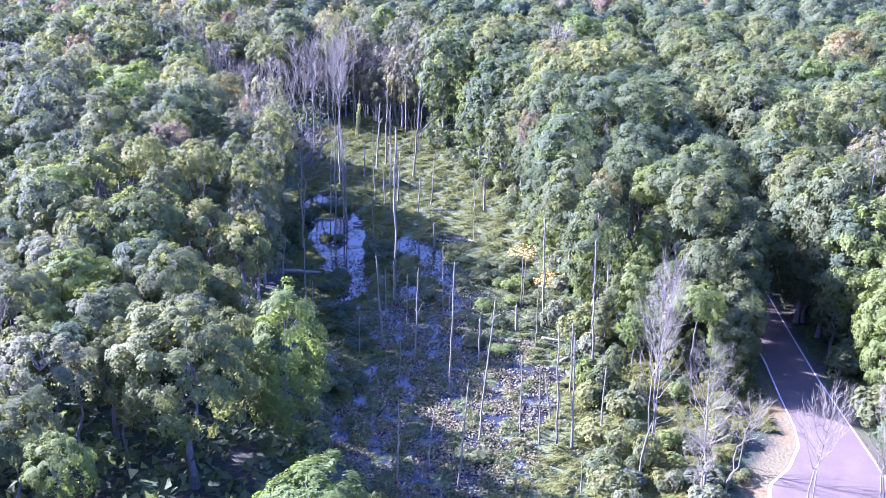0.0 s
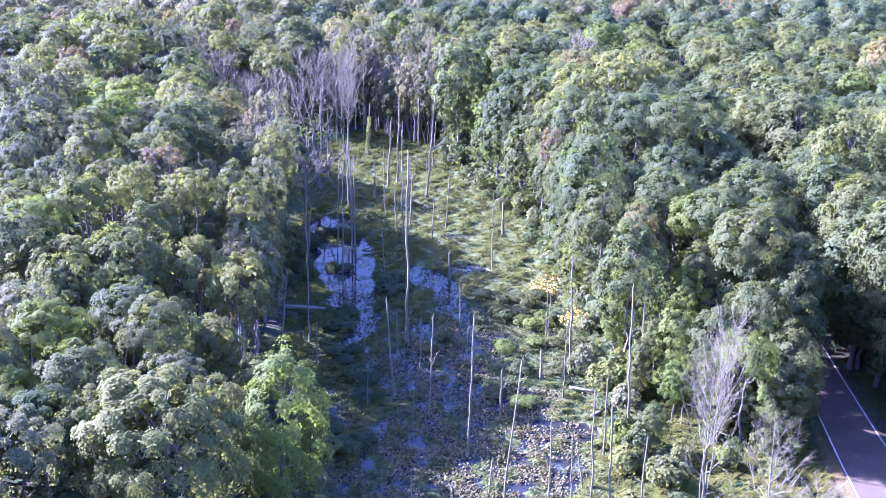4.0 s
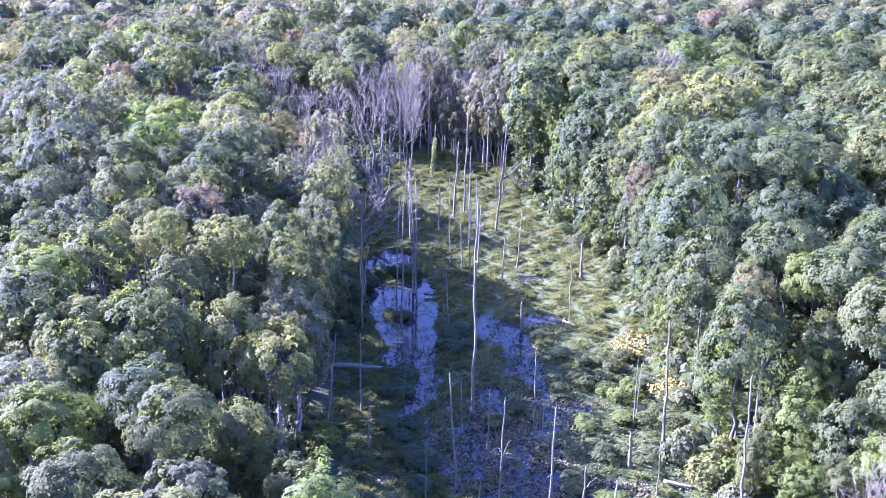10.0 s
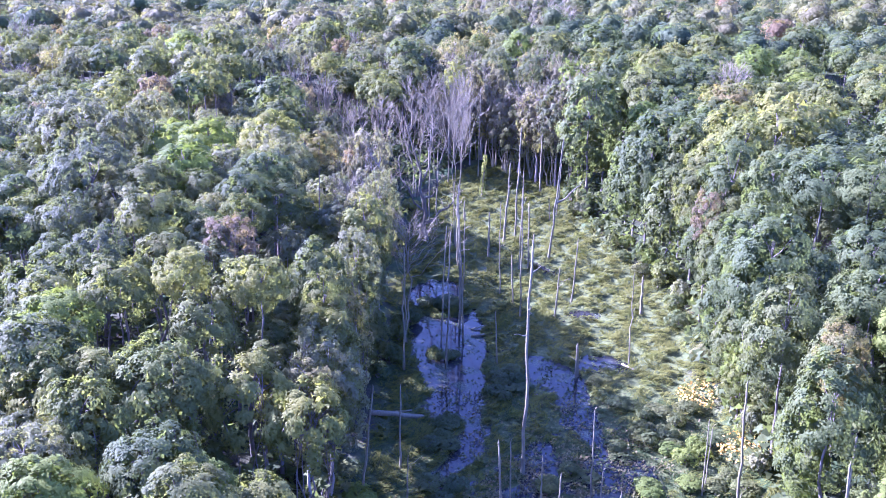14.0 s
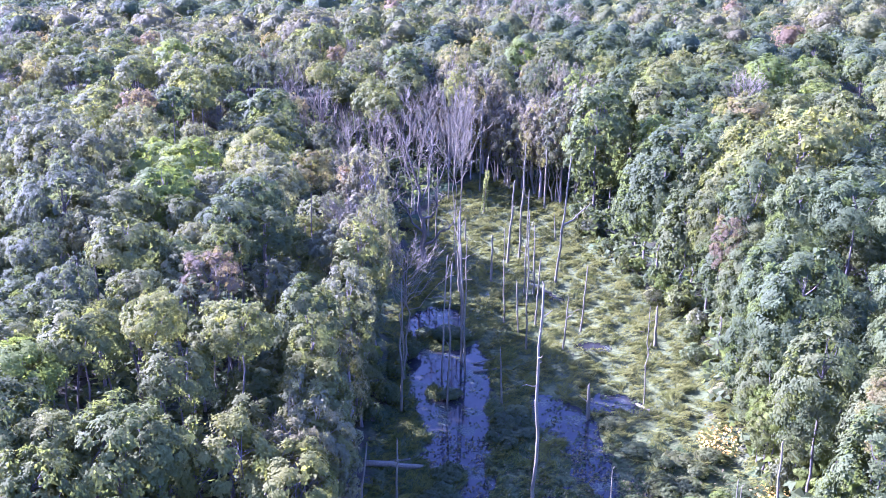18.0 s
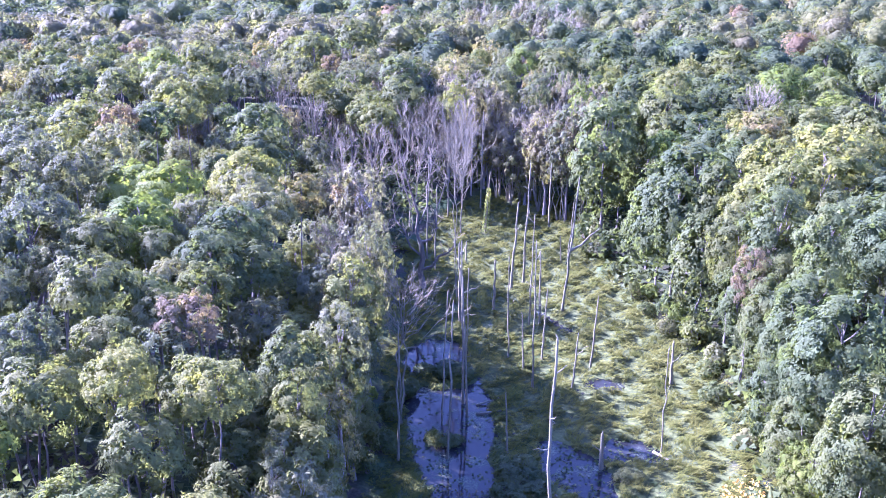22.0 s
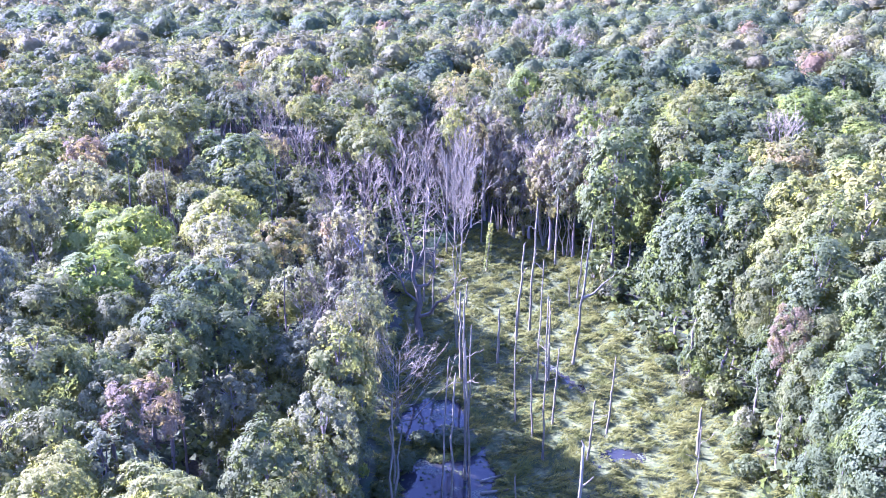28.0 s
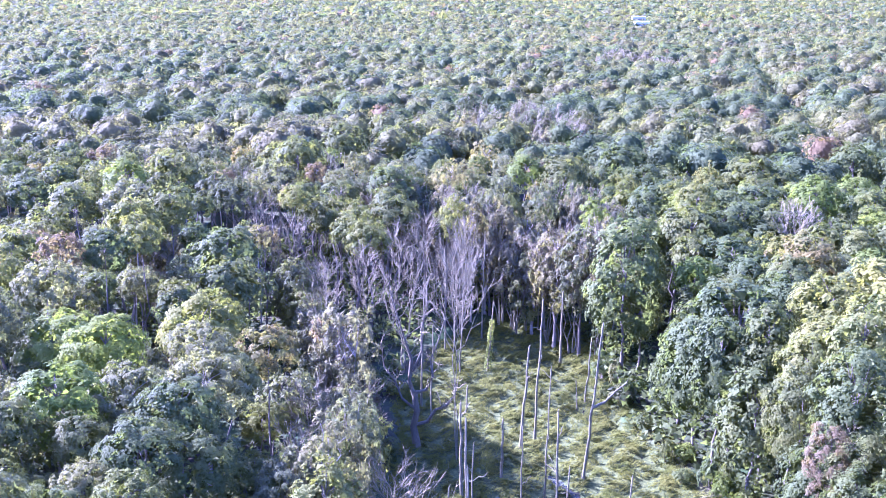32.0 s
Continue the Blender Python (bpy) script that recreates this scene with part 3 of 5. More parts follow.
TITLES = {
    "oak": ("oak_tree", "dark green dense round-crowned oak in the woods"),
    "map": ("maple_tree", "mid-green full-crowned maple in the woods"),
    "brt": ("ash_tree", "bright yellow-green leafy tree in the woods"),
    "ylw": ("birch_tree", "yellowing green tree with a loose crown"),
    "pal": ("poplar_tree", "pale silvery-green tree with a fine loose crown"),
    "gry": ("basswood_tree", "grey-green broad tree with upright leaf sprays"),
    "ora": ("maple_tree", "green tree turning orange at its top"),
    "red": ("maple_tree", "thin-crowned tree turning russet"),
    "sem": ("elm_tree", "half-bare yellowish tree with thinning leaves"),
    "wil": ("willow_tree", "grey-green upright willow at the marsh edge"),
    "hzy": ("elm_tree", "sparse grey-green tree with dying bare twigs and thin stems"),
    "mul": ("alder_tree", "pale green tree with several bare grey stems"),
    "ded": ("bare_tree", "leafless grey tree with a haze of fine twigs"),
    "thk": ("bare_thicket", "clump of leafless grey stems with dense upright twigs"),
}
LODS = {"hero": (9500, 0.235, (4, 0.9)), "near": (4700, 0.275, (4, 1.15)), "mid": (1800, 0.43, (3, 1.35))}
LEAN_CROWN = {"sem": 0.5, "pal": 0.9, "wil": 1.1, "hzy": 1.25, "red": 0.75}
SLENDER = ("mul", "wil", "hzy", "ded", "thk")     # kinds whose stems show: grown as a whole
library = {}


def kind_meshes(kind, variant, lod, low_boughs, grand):
    """Trunk, limbs and crown of a kind of tree, built once and shared."""
    key = (kind, variant, lod, low_boughs, grand)
    if key not in library:
        lobes, lr, semi, centre, low, inner, rise, stems = SHAPES[kind]
        seed = sum(map(ord, kind)) * 10 + variant
        n, leaf, mass = LODS[lod]
        lobes, lr = int(lobes * 1.55), (lr[0] * 0.66, lr[1] * 0.82)
        if low_boughs:
            lobes, semi, centre, low, n = int(lobes * 1.4), (*semi[:2], 7.2), 10.4, -0.85, int(n * 1.3)
        if grand:
            lobes, lr, n, leaf = int(lobes * 1.5), (lr[0] * 0.8, lr[1] * 0.84), int(n * 1.7), leaf * 0.76
        n = int(n * LEAN_CROWN.get(kind, 1.0))
        V, F, C = crown(seed, n, leaf, lobes, lr, semi, centre, low, inner, rise, None if kind in ("sem", "hzy") else mass, 0.17, SPRAY.get(kind, 0.0), 0.62 if kind in ("oak", "map", "brt") else 0.45)
        t, l = boughs(seed, C, 3.0, stems, centre + 2.0, 0.15 if kind in ("mul", "wil", "hzy") else 0.24)
        bark = BARK_PALE if kind in ("pal", "sem", "wil") else DEADWOOD if kind == "hzy" else BARK
        meshes = [("trunk", np_mesh("trunk", *t, bark, True)), ("branchwork", np_mesh("branchwork", *l, bark, True)), ("crown", np_mesh("crown", V, F, LEAF[kind]))]
        if kind in ("hzy", "wil") or kind in ("sem", "red") and lod != "mid":
            _, _, tw = bare_tree(seed, 16.8, 0.2, 1.0, 300, 0.35, 2, 1.6, False, 1.0 if lod != 'mid' else 2.0)
            meshes.append(("twig_spray", np_mesh("twig_spray", *tw, TWIG)))
        library[key] = meshes
    return library[key]


def bare_meshes(variant, fine, thicket=False):
    key = ("ded", variant, fine, thicket)
    if key not in library and thicket:
        t, l, tw = bare_tree(950 + variant, 18.0, 0.13, 0.66, 1180, 0.24, 7, 2.0, True, 1.5)
        library[key] = [("stem", np_mesh("stem", *one, DEADWOOD, True)) for one in t] + [ ("branchwork", np_mesh("branchwork", *l, TWIG, True)), ("twig_spray", np_mesh("twig_spray", *tw, TWIG))]
    if key not in library:
        spread, stems, up = [(0.9, 1, 1.2), (0.7, 2, 1.9), (1.0, 1, 0.9), (0.8, 3, 1.7), (1.3, 2, 1.1)][variant]
        t, l, tw = bare_tree(900 + variant, 18.0, 0.24 if fine else 0.18, spread, 600, 0.55 if variant == 4 else 0.3, stems, up, False, 1.0 if fine else 1.6)
        library[key] = [("trunk", np_mesh("trunk", *t, DEADWOOD, True)), ("branchwork", np_mesh("branchwork", *l, DEADWOOD, True)), ("twig_spray", np_mesh("twig_spray", *tw, TWIG))]
    return library[key]


standing = []                       # x, y and crown radius of every tree


def ground_z(x, y):
    return float(height(np.array([float(x)]), np.array([float(y)]))[0])


def grow(kind, x, y, tall, radius, lod=""):
    """A tree of a kind with its foot at x, y."""
    bare = kind in ("ded", "thk")
    if not lod:
        lod = "hero" if y < 84 and not bare else "near" if y < 158 else "mid"
    variant = int(abs(x * 7 + y * 3)) % (5 if kind == "ded" else 4 if kind == "thk" else 3 if lod != "mid" else 2)
    if not bare and kind != "mul" and 64 < y < 184 and tall > 8:
        if x > 0.5 * (marsh_left(y) + marsh_right(y)):
            x = max(x, float(marsh_right(y)) + 0.72 * radius)
        else:
            x = min(x, float(marsh_left(y)) - (1.0 if y < 112 else 0.7) * radius)
    edge = (marsh_left(y) - 5 < x < marsh_right(y) + 9 and y < 240 or tall < 10 or y < 150 and abs(float(road_gap(np.array([x]), np.array([y]))[0])) < 6) and kind not in SLENDER
    grand = radius > 5.0
    meshes = bare_meshes(variant, y < 150, kind == "thk") if bare else kind_meshes(kind, variant % 2 if lod == "hero" or edge else variant, lod, edge, grand)
    name, label = TITLES[kind]
    tree = new(name)
    tree.empty_display_size = 0.3
    tree.matrix_basis = pose(x, y, ground_z(x, y), 0, 0, (x * 53 + y * 31) % 360)
    s = radius / 4.5
    k = min(0.9 if not edge else 1.05, tall * 0.97 / (15.6 * s) if edge else 9.0)
    dome = Matrix.Translation((0, 0, tall - 17.6 * s * k)) @ Matrix.Diagonal((s, s, s * k, 1))
    stem = Matrix.Diagonal((s, s, tall / 18.0, 1))
    for pname, me in meshes:
        ob = part(pname, me, tree)
        ob.matrix_basis = stem if kind in SLENDER or pname == "trunk" else dome
        if pname == "twig_spray":
            tagged(ob, "haze of fine bare twigs", kind="stuff")
    standing.append((x, y, radius))
    return tagged(tree, label, "tree", "trees round the marsh")


# ---- trees that can be told apart ----
grow("pal", -35.1, 142.4, 20.7, 3.5)
grow("wil", -26.6, 153.5, 16.0, 3.5)
grow("map", -45.3, 177.5, 19.2, 4.5)
grow("ylw", 2.2, 201.3, 14.5, 3.2)
grow("map", 9.2, 213.1, 20.1, 4.3)
grow("ora", 21.1, 195.2, 20.2, 4.3)
grow("oak", -0.4, 196.0, 21.6, 5.4)
grow("oak", 5.6, 182.5, 12.5, 3.6)
grow("map", 8.8, 190.5, 15.0, 3.8)
grow("gry", -52.6, 133.0, 22.6, 5.9)
grow("brt", -43.4, 135.8, 22.1, 3.6)
grow("map", -40.7, 121.0, 21.5, 3.5)
grow("map", -37.6, 106.0, 19.8, 3.3)
grow("ylw", -34.7, 111.8, 18.3, 2.7)
grow("ylw", -29.1, 111.3, 18.1, 3.1)
grow("map", -24.3, 122.3, 16.1, 2.6)
grow("brt", -40.3, 101.9, 18.5, 3.2)
grow("ylw", -22.5, 130.8, 18.8, 3.1)
grow("oak", 10.4, 175.9, 20.3, 6.3)
grow("ylw", 22.3, 165.3, 22.2, 6.3)
grow("oak", 15.5, 125.7, 20.7, 4.0)
grow("oak", 22.6, 118.6, 17.9, 3.3)
grow("oak", 18.5, 120.1, 14.0, 3.4)
grow("map", 29.3, 117.7, 17.7, 3.3)
grow("map", 14.0, 143.4, 14.6, 3.1)
grow("oak", 22.3, 138.7, 22.6, 3.8)
grow("oak", 26.1, 135.8, 22.6, 3.5)
grow("oak", 18.0, 141.3, 22.6, 3.3)
grow("oak", 15.7, 137.1, 18.0, 3.2)
grow("oak", 12.9, 136.2, 9.5, 3.0)
grow("oak", 20.2, 132.0, 15.3, 3.1)
grow("map", -29.8, 103.7, 18.1, 2.8)
grow("pal", -22.3, 107.3, 15.3, 1.7)
grow("ylw", -34.8, 96.1, 16.7, 2.7)
grow("ylw", -28.7, 97.2, 16.3, 2.8)
grow("red", -32.9, 119.1, 19.5, 2.7)
grow("pal", -30.6, 129.0, 15.3, 3.0)
grow("map", -37.7, 116.4, 18.9, 2.7)
grow("gry", -42.6, 113.4, 19.7, 2.7)
grow("map", -32.1, 132.8, 19.1, 3.1)
grow("gry", -49.2, 121.2, 19.5, 2.5)
grow("gry", -66.4, 156.4, 22.6, 6.2)
grow("pal", -37.6, 127.6, 18.8, 2.2)
grow("map", -42.5, 124.7, 19.9, 3.0)
grow("ylw", -32.3, 106.3, 20.6, 2.5)
grow("ylw", -26.5, 107.4, 20.0, 2.6)
grow("map", -22.3, 110.9, 17.8, 2.2)
grow("ylw", 17.8, 159.8, 22.6, 3.5)
grow("red", 10.7, 147.9, 16.4, 2.1)
grow("oak", 15.5, 152.3, 21.3, 3.9)
grow("brt", -44.2, 145.3, 22.6, 3.3)
grow("pal", -67.6, 202.4, 22.6, 4.4)
grow("brt", -8.2, 55.9, 10.6, 5.4)
grow("ylw", -19.6, 70.7, 16.0, 6.4)
grow("brt", -12.6, 75.6, 15.4, 3.8)
grow("pal", -29.6, 67.6, 14.5, 4.0)
grow("brt", -24.6, 57.2, 11.9, 2.4)
grow("map", -28.7, 60.3, 13.2, 3.3)
grow("pal", -35.2, 86.9, 15.8, 2.9)
grow("map", -35.4, 78.9, 15.8, 3.1)
grow("map", -28.1, 78.0, 14.5, 3.6)
grow("ded", -35.1, 75.4, 14.5, 1.8)
grow("brt", -25.7, 90.6, 11.9, 3.0)
grow("mul", -33.7, 92.0, 17.2, 3.0)
grow("mul", -20.6, 98.3, 14.5, 3.5)
grow("map", -39.7, 97.4, 18.5, 4.0)
grow("map", 27.4, 103.1, 18.5, 3.9)
grow("map", 29.2, 92.6, 10.5, 3.0)
grow("brt", 43.4, 97.6, 17.2, 4.0)
grow("brt", 43.2, 91.0, 13.0, 3.4)
grow("brt", 42.4, 86.6, 9.5, 2.9)
grow("map", 44.8, 82.6, 9.0, 2.8)
grow("oak", 42.6, 99.1, 17.2, 3.8)
grow("oak", 43.0, 108.9, 18.5, 3.4)
grow("map", 41.7, 103.5, 21.1, 4.5)
grow("ylw", 46.2, 128.6, 22.4, 5.5)
grow("map", 45.6, 146.8, 22.4, 5.8)
grow("ylw", 41.5, 151.4, 21.1, 4.7)
grow("ylw", 55.6, 136.1, 22.4, 5.8)
grow("sem", 49.3, 113.1, 21.1, 3.6)
grow("ora", 78.1, 198.9, 22.4, 5.5)
grow("oak", 25.5, 150.0, 21.1, 7.6)
grow("map", 6.7, 163.9, 14.5, 4.2)
grow("ylw", 26.7, 177.1, 22.4, 7.9)
grow("oak", 31.5, 139.7, 19.8, 4.8)
grow("oak", 24.5, 123.5, 15.8, 4.6)
grow("map", 24.9, 107.3, 13.2, 3.2)
grow("sem", -21.5, 101.8, 14.5, 3.0)
grow("map", -24.1, 116.4, 18.5, 3.0)
grow("brt", -49.9, 150.3, 21.1, 4.1)
grow("gry", -62.0, 150.3, 22.4, 5.9)
grow("ylw", -40.7, 157.6, 21.1, 4.3)
grow("ora", -33.5, 153.7, 19.8, 2.8)
grow("sem", -23.9, 135.7, 19.8, 3.9)
grow("wil", -30.3, 171.6, 17.2, 4.0)
grow("map", -21.1, 127.1, 9.2, 2.3)
grow("ded", 25.5, 213.6, 19.8, 3.9)
grow("ora", 17.9, 108.4, 17.2, 2.2)
grow("brt", 22.3, 103.7, 11.9, 2.5)
grow("map", 12.1, 128.9, 10.6, 3.1)
grow("gry", -55.8, 148.4, 22.4, 3.1)
grow("map", -34.8, 146.6, 19.8, 3.0)
grow("pal", -37.7, 149.3, 21.1, 2.9)
grow("map", -45.5, 131.5, 21.1, 3.0)
grow("gry", -26.3, 133.6, 17.2, 2.4)
grow("ylw", -27.3, 129.1, 14.5, 2.3)
grow("ded", -53.2, 219.6, 18.5, 4.1)
grow("ded", -47.8, 216.7, 17.2, 4.4)
grow("ded", -40.8, 226.3, 18.5, 5.1)
grow("ded", -28.2, 194.6, 18.5, 4.9)
grow("ded", -38.9, 197.5, 15.8, 3.5)
grow("ded", -34.7, 204.6, 15.8, 3.7)
grow("ded", -28.0, 215.6, 18.5, 3.5)
grow("ded", -22.6, 213.2, 17.2, 3.0)
grow("sem", -27.3, 238.5, 21.1, 3.4)
grow("sem", -18.7, 230.5, 17.2, 3.8)
grow("sem", -13.7, 222.7, 17.2, 3.6)
grow("ded", -18.9, 329.5, 21.1, 7.3)
grow("ded", -11.5, 319.6, 21.1, 5.6)
grow("ded", -28.0, 316.1, 21.1, 5.6)
grow("ylw", 11.4, 225.8, 21.1, 3.6)
grow("ylw", 19.0, 174.7, 21.1, 4.0)
grow("map", 15.0, 147.3, 15.8, 3.1)
grow("oak", 8.1, 150.9, 14.5, 3.3)
grow("map", -71.9, 230.0, 22.4, 5.3)
grow("brt", -75.2, 218.9, 22.4, 4.1)
grow("map", -74.6, 201.3, 22.4, 4.1)
grow("map", -67.8, 173.4, 22.4, 4.0)
grow("pal", -57.5, 161.0, 22.4, 3.3)
grow("ylw", -63.2, 162.2, 22.4, 3.0)
grow("ylw", -62.4, 192.4, 22.4, 3.8)
grow("oak", -47.1, 183.5, 21.1, 3.9)
grow("map", -60.5, 199.9, 22.4, 3.6)
grow("oak", -58.1, 175.0, 22.4, 3.0)
grow("ylw", -55.2, 178.2, 22.4, 2.7)
grow("red", -61.5, 171.9, 22.4, 2.6)
grow("map", -56.7, 251.3, 22.4, 5.3)
grow("map", -53.0, 274.6, 22.4, 5.3)
grow("map", -41.5, 285.6, 22.4, 4.9)
grow("oak", -36.0, 231.5, 21.1, 3.8)
grow("map", 23.5, 282.3, 21.1, 6.3)
grow("oak", 20.6, 318.2, 22.4, 6.0)
grow("map", 24.8, 256.7, 21.1, 5.1)
grow("oak", 42.6, 310.6, 21.1, 6.4)
grow("map", 48.3, 279.9, 21.1, 6.2)
grow("map", -8.3, 250.6, 21.1, 4.5)
grow("brt", -15.4, 254.8, 19.8, 4.1)
grow("sem", -24.0, 272.2, 19.8, 4.5)
grow("brt", 30.3, 233.0, 21.1, 4.4)
grow("ylw", 38.2, 230.8, 19.8, 4.3)
grow("oak", 2.3, 264.5, 21.1, 4.8)
grow("brt", 9.4, 230.3, 18.5, 3.5)
for k in range(58):                 # the grey stand at the marsh's head
    u = random.Random(k + 40)
    kind = ["hzy", "thk", "hzy", "pal", "thk", "hzy", "sem", "hzy", "gry", "ded", "hzy"][k % 11]
    grow(kind, round(-66 + 64 * ((k * 0.618) % 1) + u.uniform(-1, 1), 1), round(199 + 60 * ((k * 0.382 + 0.1) % 1) + u.uniform(-2, 2), 1), u.uniform(14, 20), u.uniform(3.2, 4.8))
for k in range(11):                 # leafy trees among the bare ones
    u = random.Random(k + 820)
    grow(["pal", "map", "gry", "ylw", "map"][k % 5], round(-66 + 32 * ((k * 0.618) % 1), 1), round(210 + 44 * ((k * 0.382) % 1), 1), u.uniform(15.5, 19), u.uniform(3.2, 4.2))
for k in range(64):                 # thin pale trees on the low ground left of the marsh's head
    u = random.Random(k + 640)
    grow(["pal", "gry", "sem", "wil", "ylw", "red", "pal", "hzy"][k % 8], round(-51 + 21 * ((k * 0.618) % 1) + u.uniform(-1, 1), 1), round(160 + 54 * ((k * 0.382 + 0.2) % 1) + u.uniform(-2, 2), 1), u.uniform(6.5, 11.0), u.uniform(2.4, 3.4))
for k in range(16):                 # the dark wall of trees on the marsh's left bank
    u = random.Random(k + 400)
    y = 104 + 4.0 * k
    grow(["pal", "map", "gry", "sem", "ylw"][k % 5], round(float(marsh_left(y)) - u.uniform(1.2, 3.8), 1), round(y, 1), u.uniform(14.0, 17.5) if y < 150 else u.uniform(9, 12), u.uniform(2.3, 3.2))
for k in range(15):                 # a row added behind it, mostly hidden, to keep sun off the marsh
    u = random.Random(k + 460)
    y = 108 + 2.7 * k
    grow(["map", "oak", "ylw"][k % 3], round(float(marsh_left(y)) - u.uniform(6.5, 9.0), 1), round(y, 1), u.uniform(11.0, 14.0), u.uniform(2.5, 3.2))
for k in range(20):                 # the dark trees that close the marsh's head
    u = random.Random(k + 700)
    grow(["map", "hzy", "gry", "oak", "hzy"][k % 5], round(-26 + 32 * ((k * 0.618) % 1), 1), round(222 + 20 * ((k * 0.382) % 1), 1), u.uniform(15, 20.5), u.uniform(2.6, 3.5))
grow("mul", -31.0, 96.8, 17.8, 4.4)
grow("mul", -37.0, 95.5, 17.4, 3.8)
grow("mul", -25.0, 99.0, 15.8, 3.6)
grow("mul", -20.8, 103.5, 13.6, 3.2)
grow("mul", -33.8, 90.5, 15.2, 3.2)
# the next three are added to throw more shade over the front marsh
grow("map", -23.5, 83.0, 16.2, 3.2)
grow("map", -21.0, 88.5, 12.4, 2.8)
grow("oak", -27.5, 88.0, 15.5, 3.0)
for k in range(14):                 # young growth under them
    u = random.Random(k + 510)
    grow(["map", "oak", "map"][k % 3], round(-36 + 21 * ((k * 0.618) % 1), 1), round(84 + 22 * ((k * 0.382) % 1), 1), u.uniform(6.5, 10.5), u.uniform(1.9, 2.7))
grow("oak", 33.0, 140.0, 19.0, 4.4)
grow("map", 34.0, 152.0, 19.5, 4.4)
grow("oak", 32.4, 131.5, 18.0, 4.2)
grow("map", 45.4, 137.5, 19.0, 4.4)
grow("oak", 36.0, 164.0, 20.0, 4.6)
grow("oak", 28.4, 104.5, 17.0, 3.8)
grow("map", 30.6, 99.5, 15.0, 3.2)
grow("map", 28.6, 90.5, 9.5, 2.8)
grow("brt", 24.6, 90.5, 11.0, 2.6)
grow("map", 29.8, 94.5, 11.0, 2.8)
grow("oak", 32.0, 113.0, 17.5, 3.4)
grow("map", 42.4, 115.0, 19.0, 4.0)
grow("oak", 33.2, 123.0, 18.5, 3.8)
grow("map", 42.8, 126.0, 19.0, 4.0)
grow("map", 23.6, 97.0, 11.0, 2.8)
grow("map", 27.2, 97.5, 13.0, 3.0)
grow("brt", 20.6, 99.5, 10.0, 2.4)
grow("map", 31.0, 112.0, 17.0, 3.6)
grow("map", 31.2, 100.0, 12.5, 3.6)
grow("map", 32.0, 106.0, 13.5, 3.8)
grow("oak", 41.6, 108.0, 14.0, 3.8)
grow("map", 42.0, 100.0, 11.5, 3.2)
for k in range(13):                 # crowns that meet over the road
    u = random.Random(k + 310)
    y = 105 + 7.2 * k
    grow(["map", "oak"][k % 2], round(float(road_left(y)) - u.uniform(1.0, 2.2), 1), round(y, 1), u.uniform(15.5, 18.5), u.uniform(3.6, 4.6))
    grow(["oak", "map"][k % 2], round(float(road_right(y)) + u.uniform(1.0, 2.2), 1), round(y + 3, 1), u.uniform(16.5, 19.5), u.uniform(3.6, 4.8))
for k in range(14):                 # another bare stand, further off
    u = random.Random(k + 900)
    grow(["ded", "hzy", "gry", "hzy"][k % 4], round(u.uniform(-34, -4), 1), round(u.uniform(296, 338), 1), u.uniform(19, 24), u.uniform(3.8, 5.4))
grow("ded", 16.5, 73.0, 19.0, 2.2)
grow("ded", 18.4, 78.0, 15.4, 2.0)
grow("ded", 21.3, 71.1, 13.0, 2.6)
grow("ded", 23.4, 72.0, 8.2, 2.3)
grow("ded", 20.7, 69.4, 8.0, 2.2)
grow("ded", 27.0, 65.2, 13.0, 2.0)
grow("ded", 34.4, 67.5, 12.6, 2.3)
grow("ded", -20.1, 138.3, 14.5, 3.4)
grow("sem", -22.3, 142.5, 16.0, 2.8)
grow("ded", -18.6, 171.6, 23.0, 2.6)
grow("ded", -21.1, 197.8, 23.0, 2.8)
grow("sem", -22.5, 147.5, 15.5, 3.0)


# ---- the rest of the near woods ----
def in_wood(x, y, r):
    xs, yy = np.array([x]), np.array([y])
    return marsh_share(xs, yy)[0] < 0.05 and road_gap(xs, yy)[0] > (2.2 + 0.35 * r if y < 110 else 0.7) and not (x > -36 and y < 70) and not (14 < x < 34 and y < 101) and not (-18 < x < 34 and y < 82) and not (-8 < x < 8 and 177 < y < 213) and not (-50 < x < -22 and 163 < y < 214) and not (-31 < x < -10 and 82 < y < 104)


R_fill = random.Random(5)
KINDS = ["map"] * 6 + ["oak"] * 4 + ["ylw"] * 4 + ["brt"] * 1 + ["pal"] * 6 + ["gry"] * 6 + ["sem"] * 2 + ["ora"] * 1 + ["red"] * 2 + ["ded"] * 1
for tries in range(40000):
    if len(standing) > 1060:
        break
    y = R_fill.uniform(48, 262)
    x = R_fill.uniform(-0.58 * (y - 40) - 26, 0.44 * y + 8)
    right = x > 0
    r = R_fill.uniform(3.0, 4.6) if right else R_fill.choice([2.2, 2.5, 2.8, 3.1, 3.5, 4.2])
    if in_wood(x, y, r) and all((x - a) ** 2 + (y - b) ** 2 > (0.59 * (r + c)) ** 2 for a, b, c in standing):
        kind = R_fill.choice(KINDS if not right and y > 140 else KINDS[:18] if not right else ["oak"] * 7 + ["map"] * 5 + ["ylw"] * 2 + ["brt"])
        grow(kind, round(x, 1), round(y, 1), float(np.interp(y, [50, 80, 95, 115, 135], [12.5, 14.5, 16.0, 17.4, 18.8])) + (1.7 if -40 < x < 0 and 114 < y < 144 else -7.5 if -38 < x < 0 and 144 < y < 168 else -3.0 if x < -40 and 150 < y < 215 else 0.0) + R_fill.uniform(-1.6, 0.8), r)

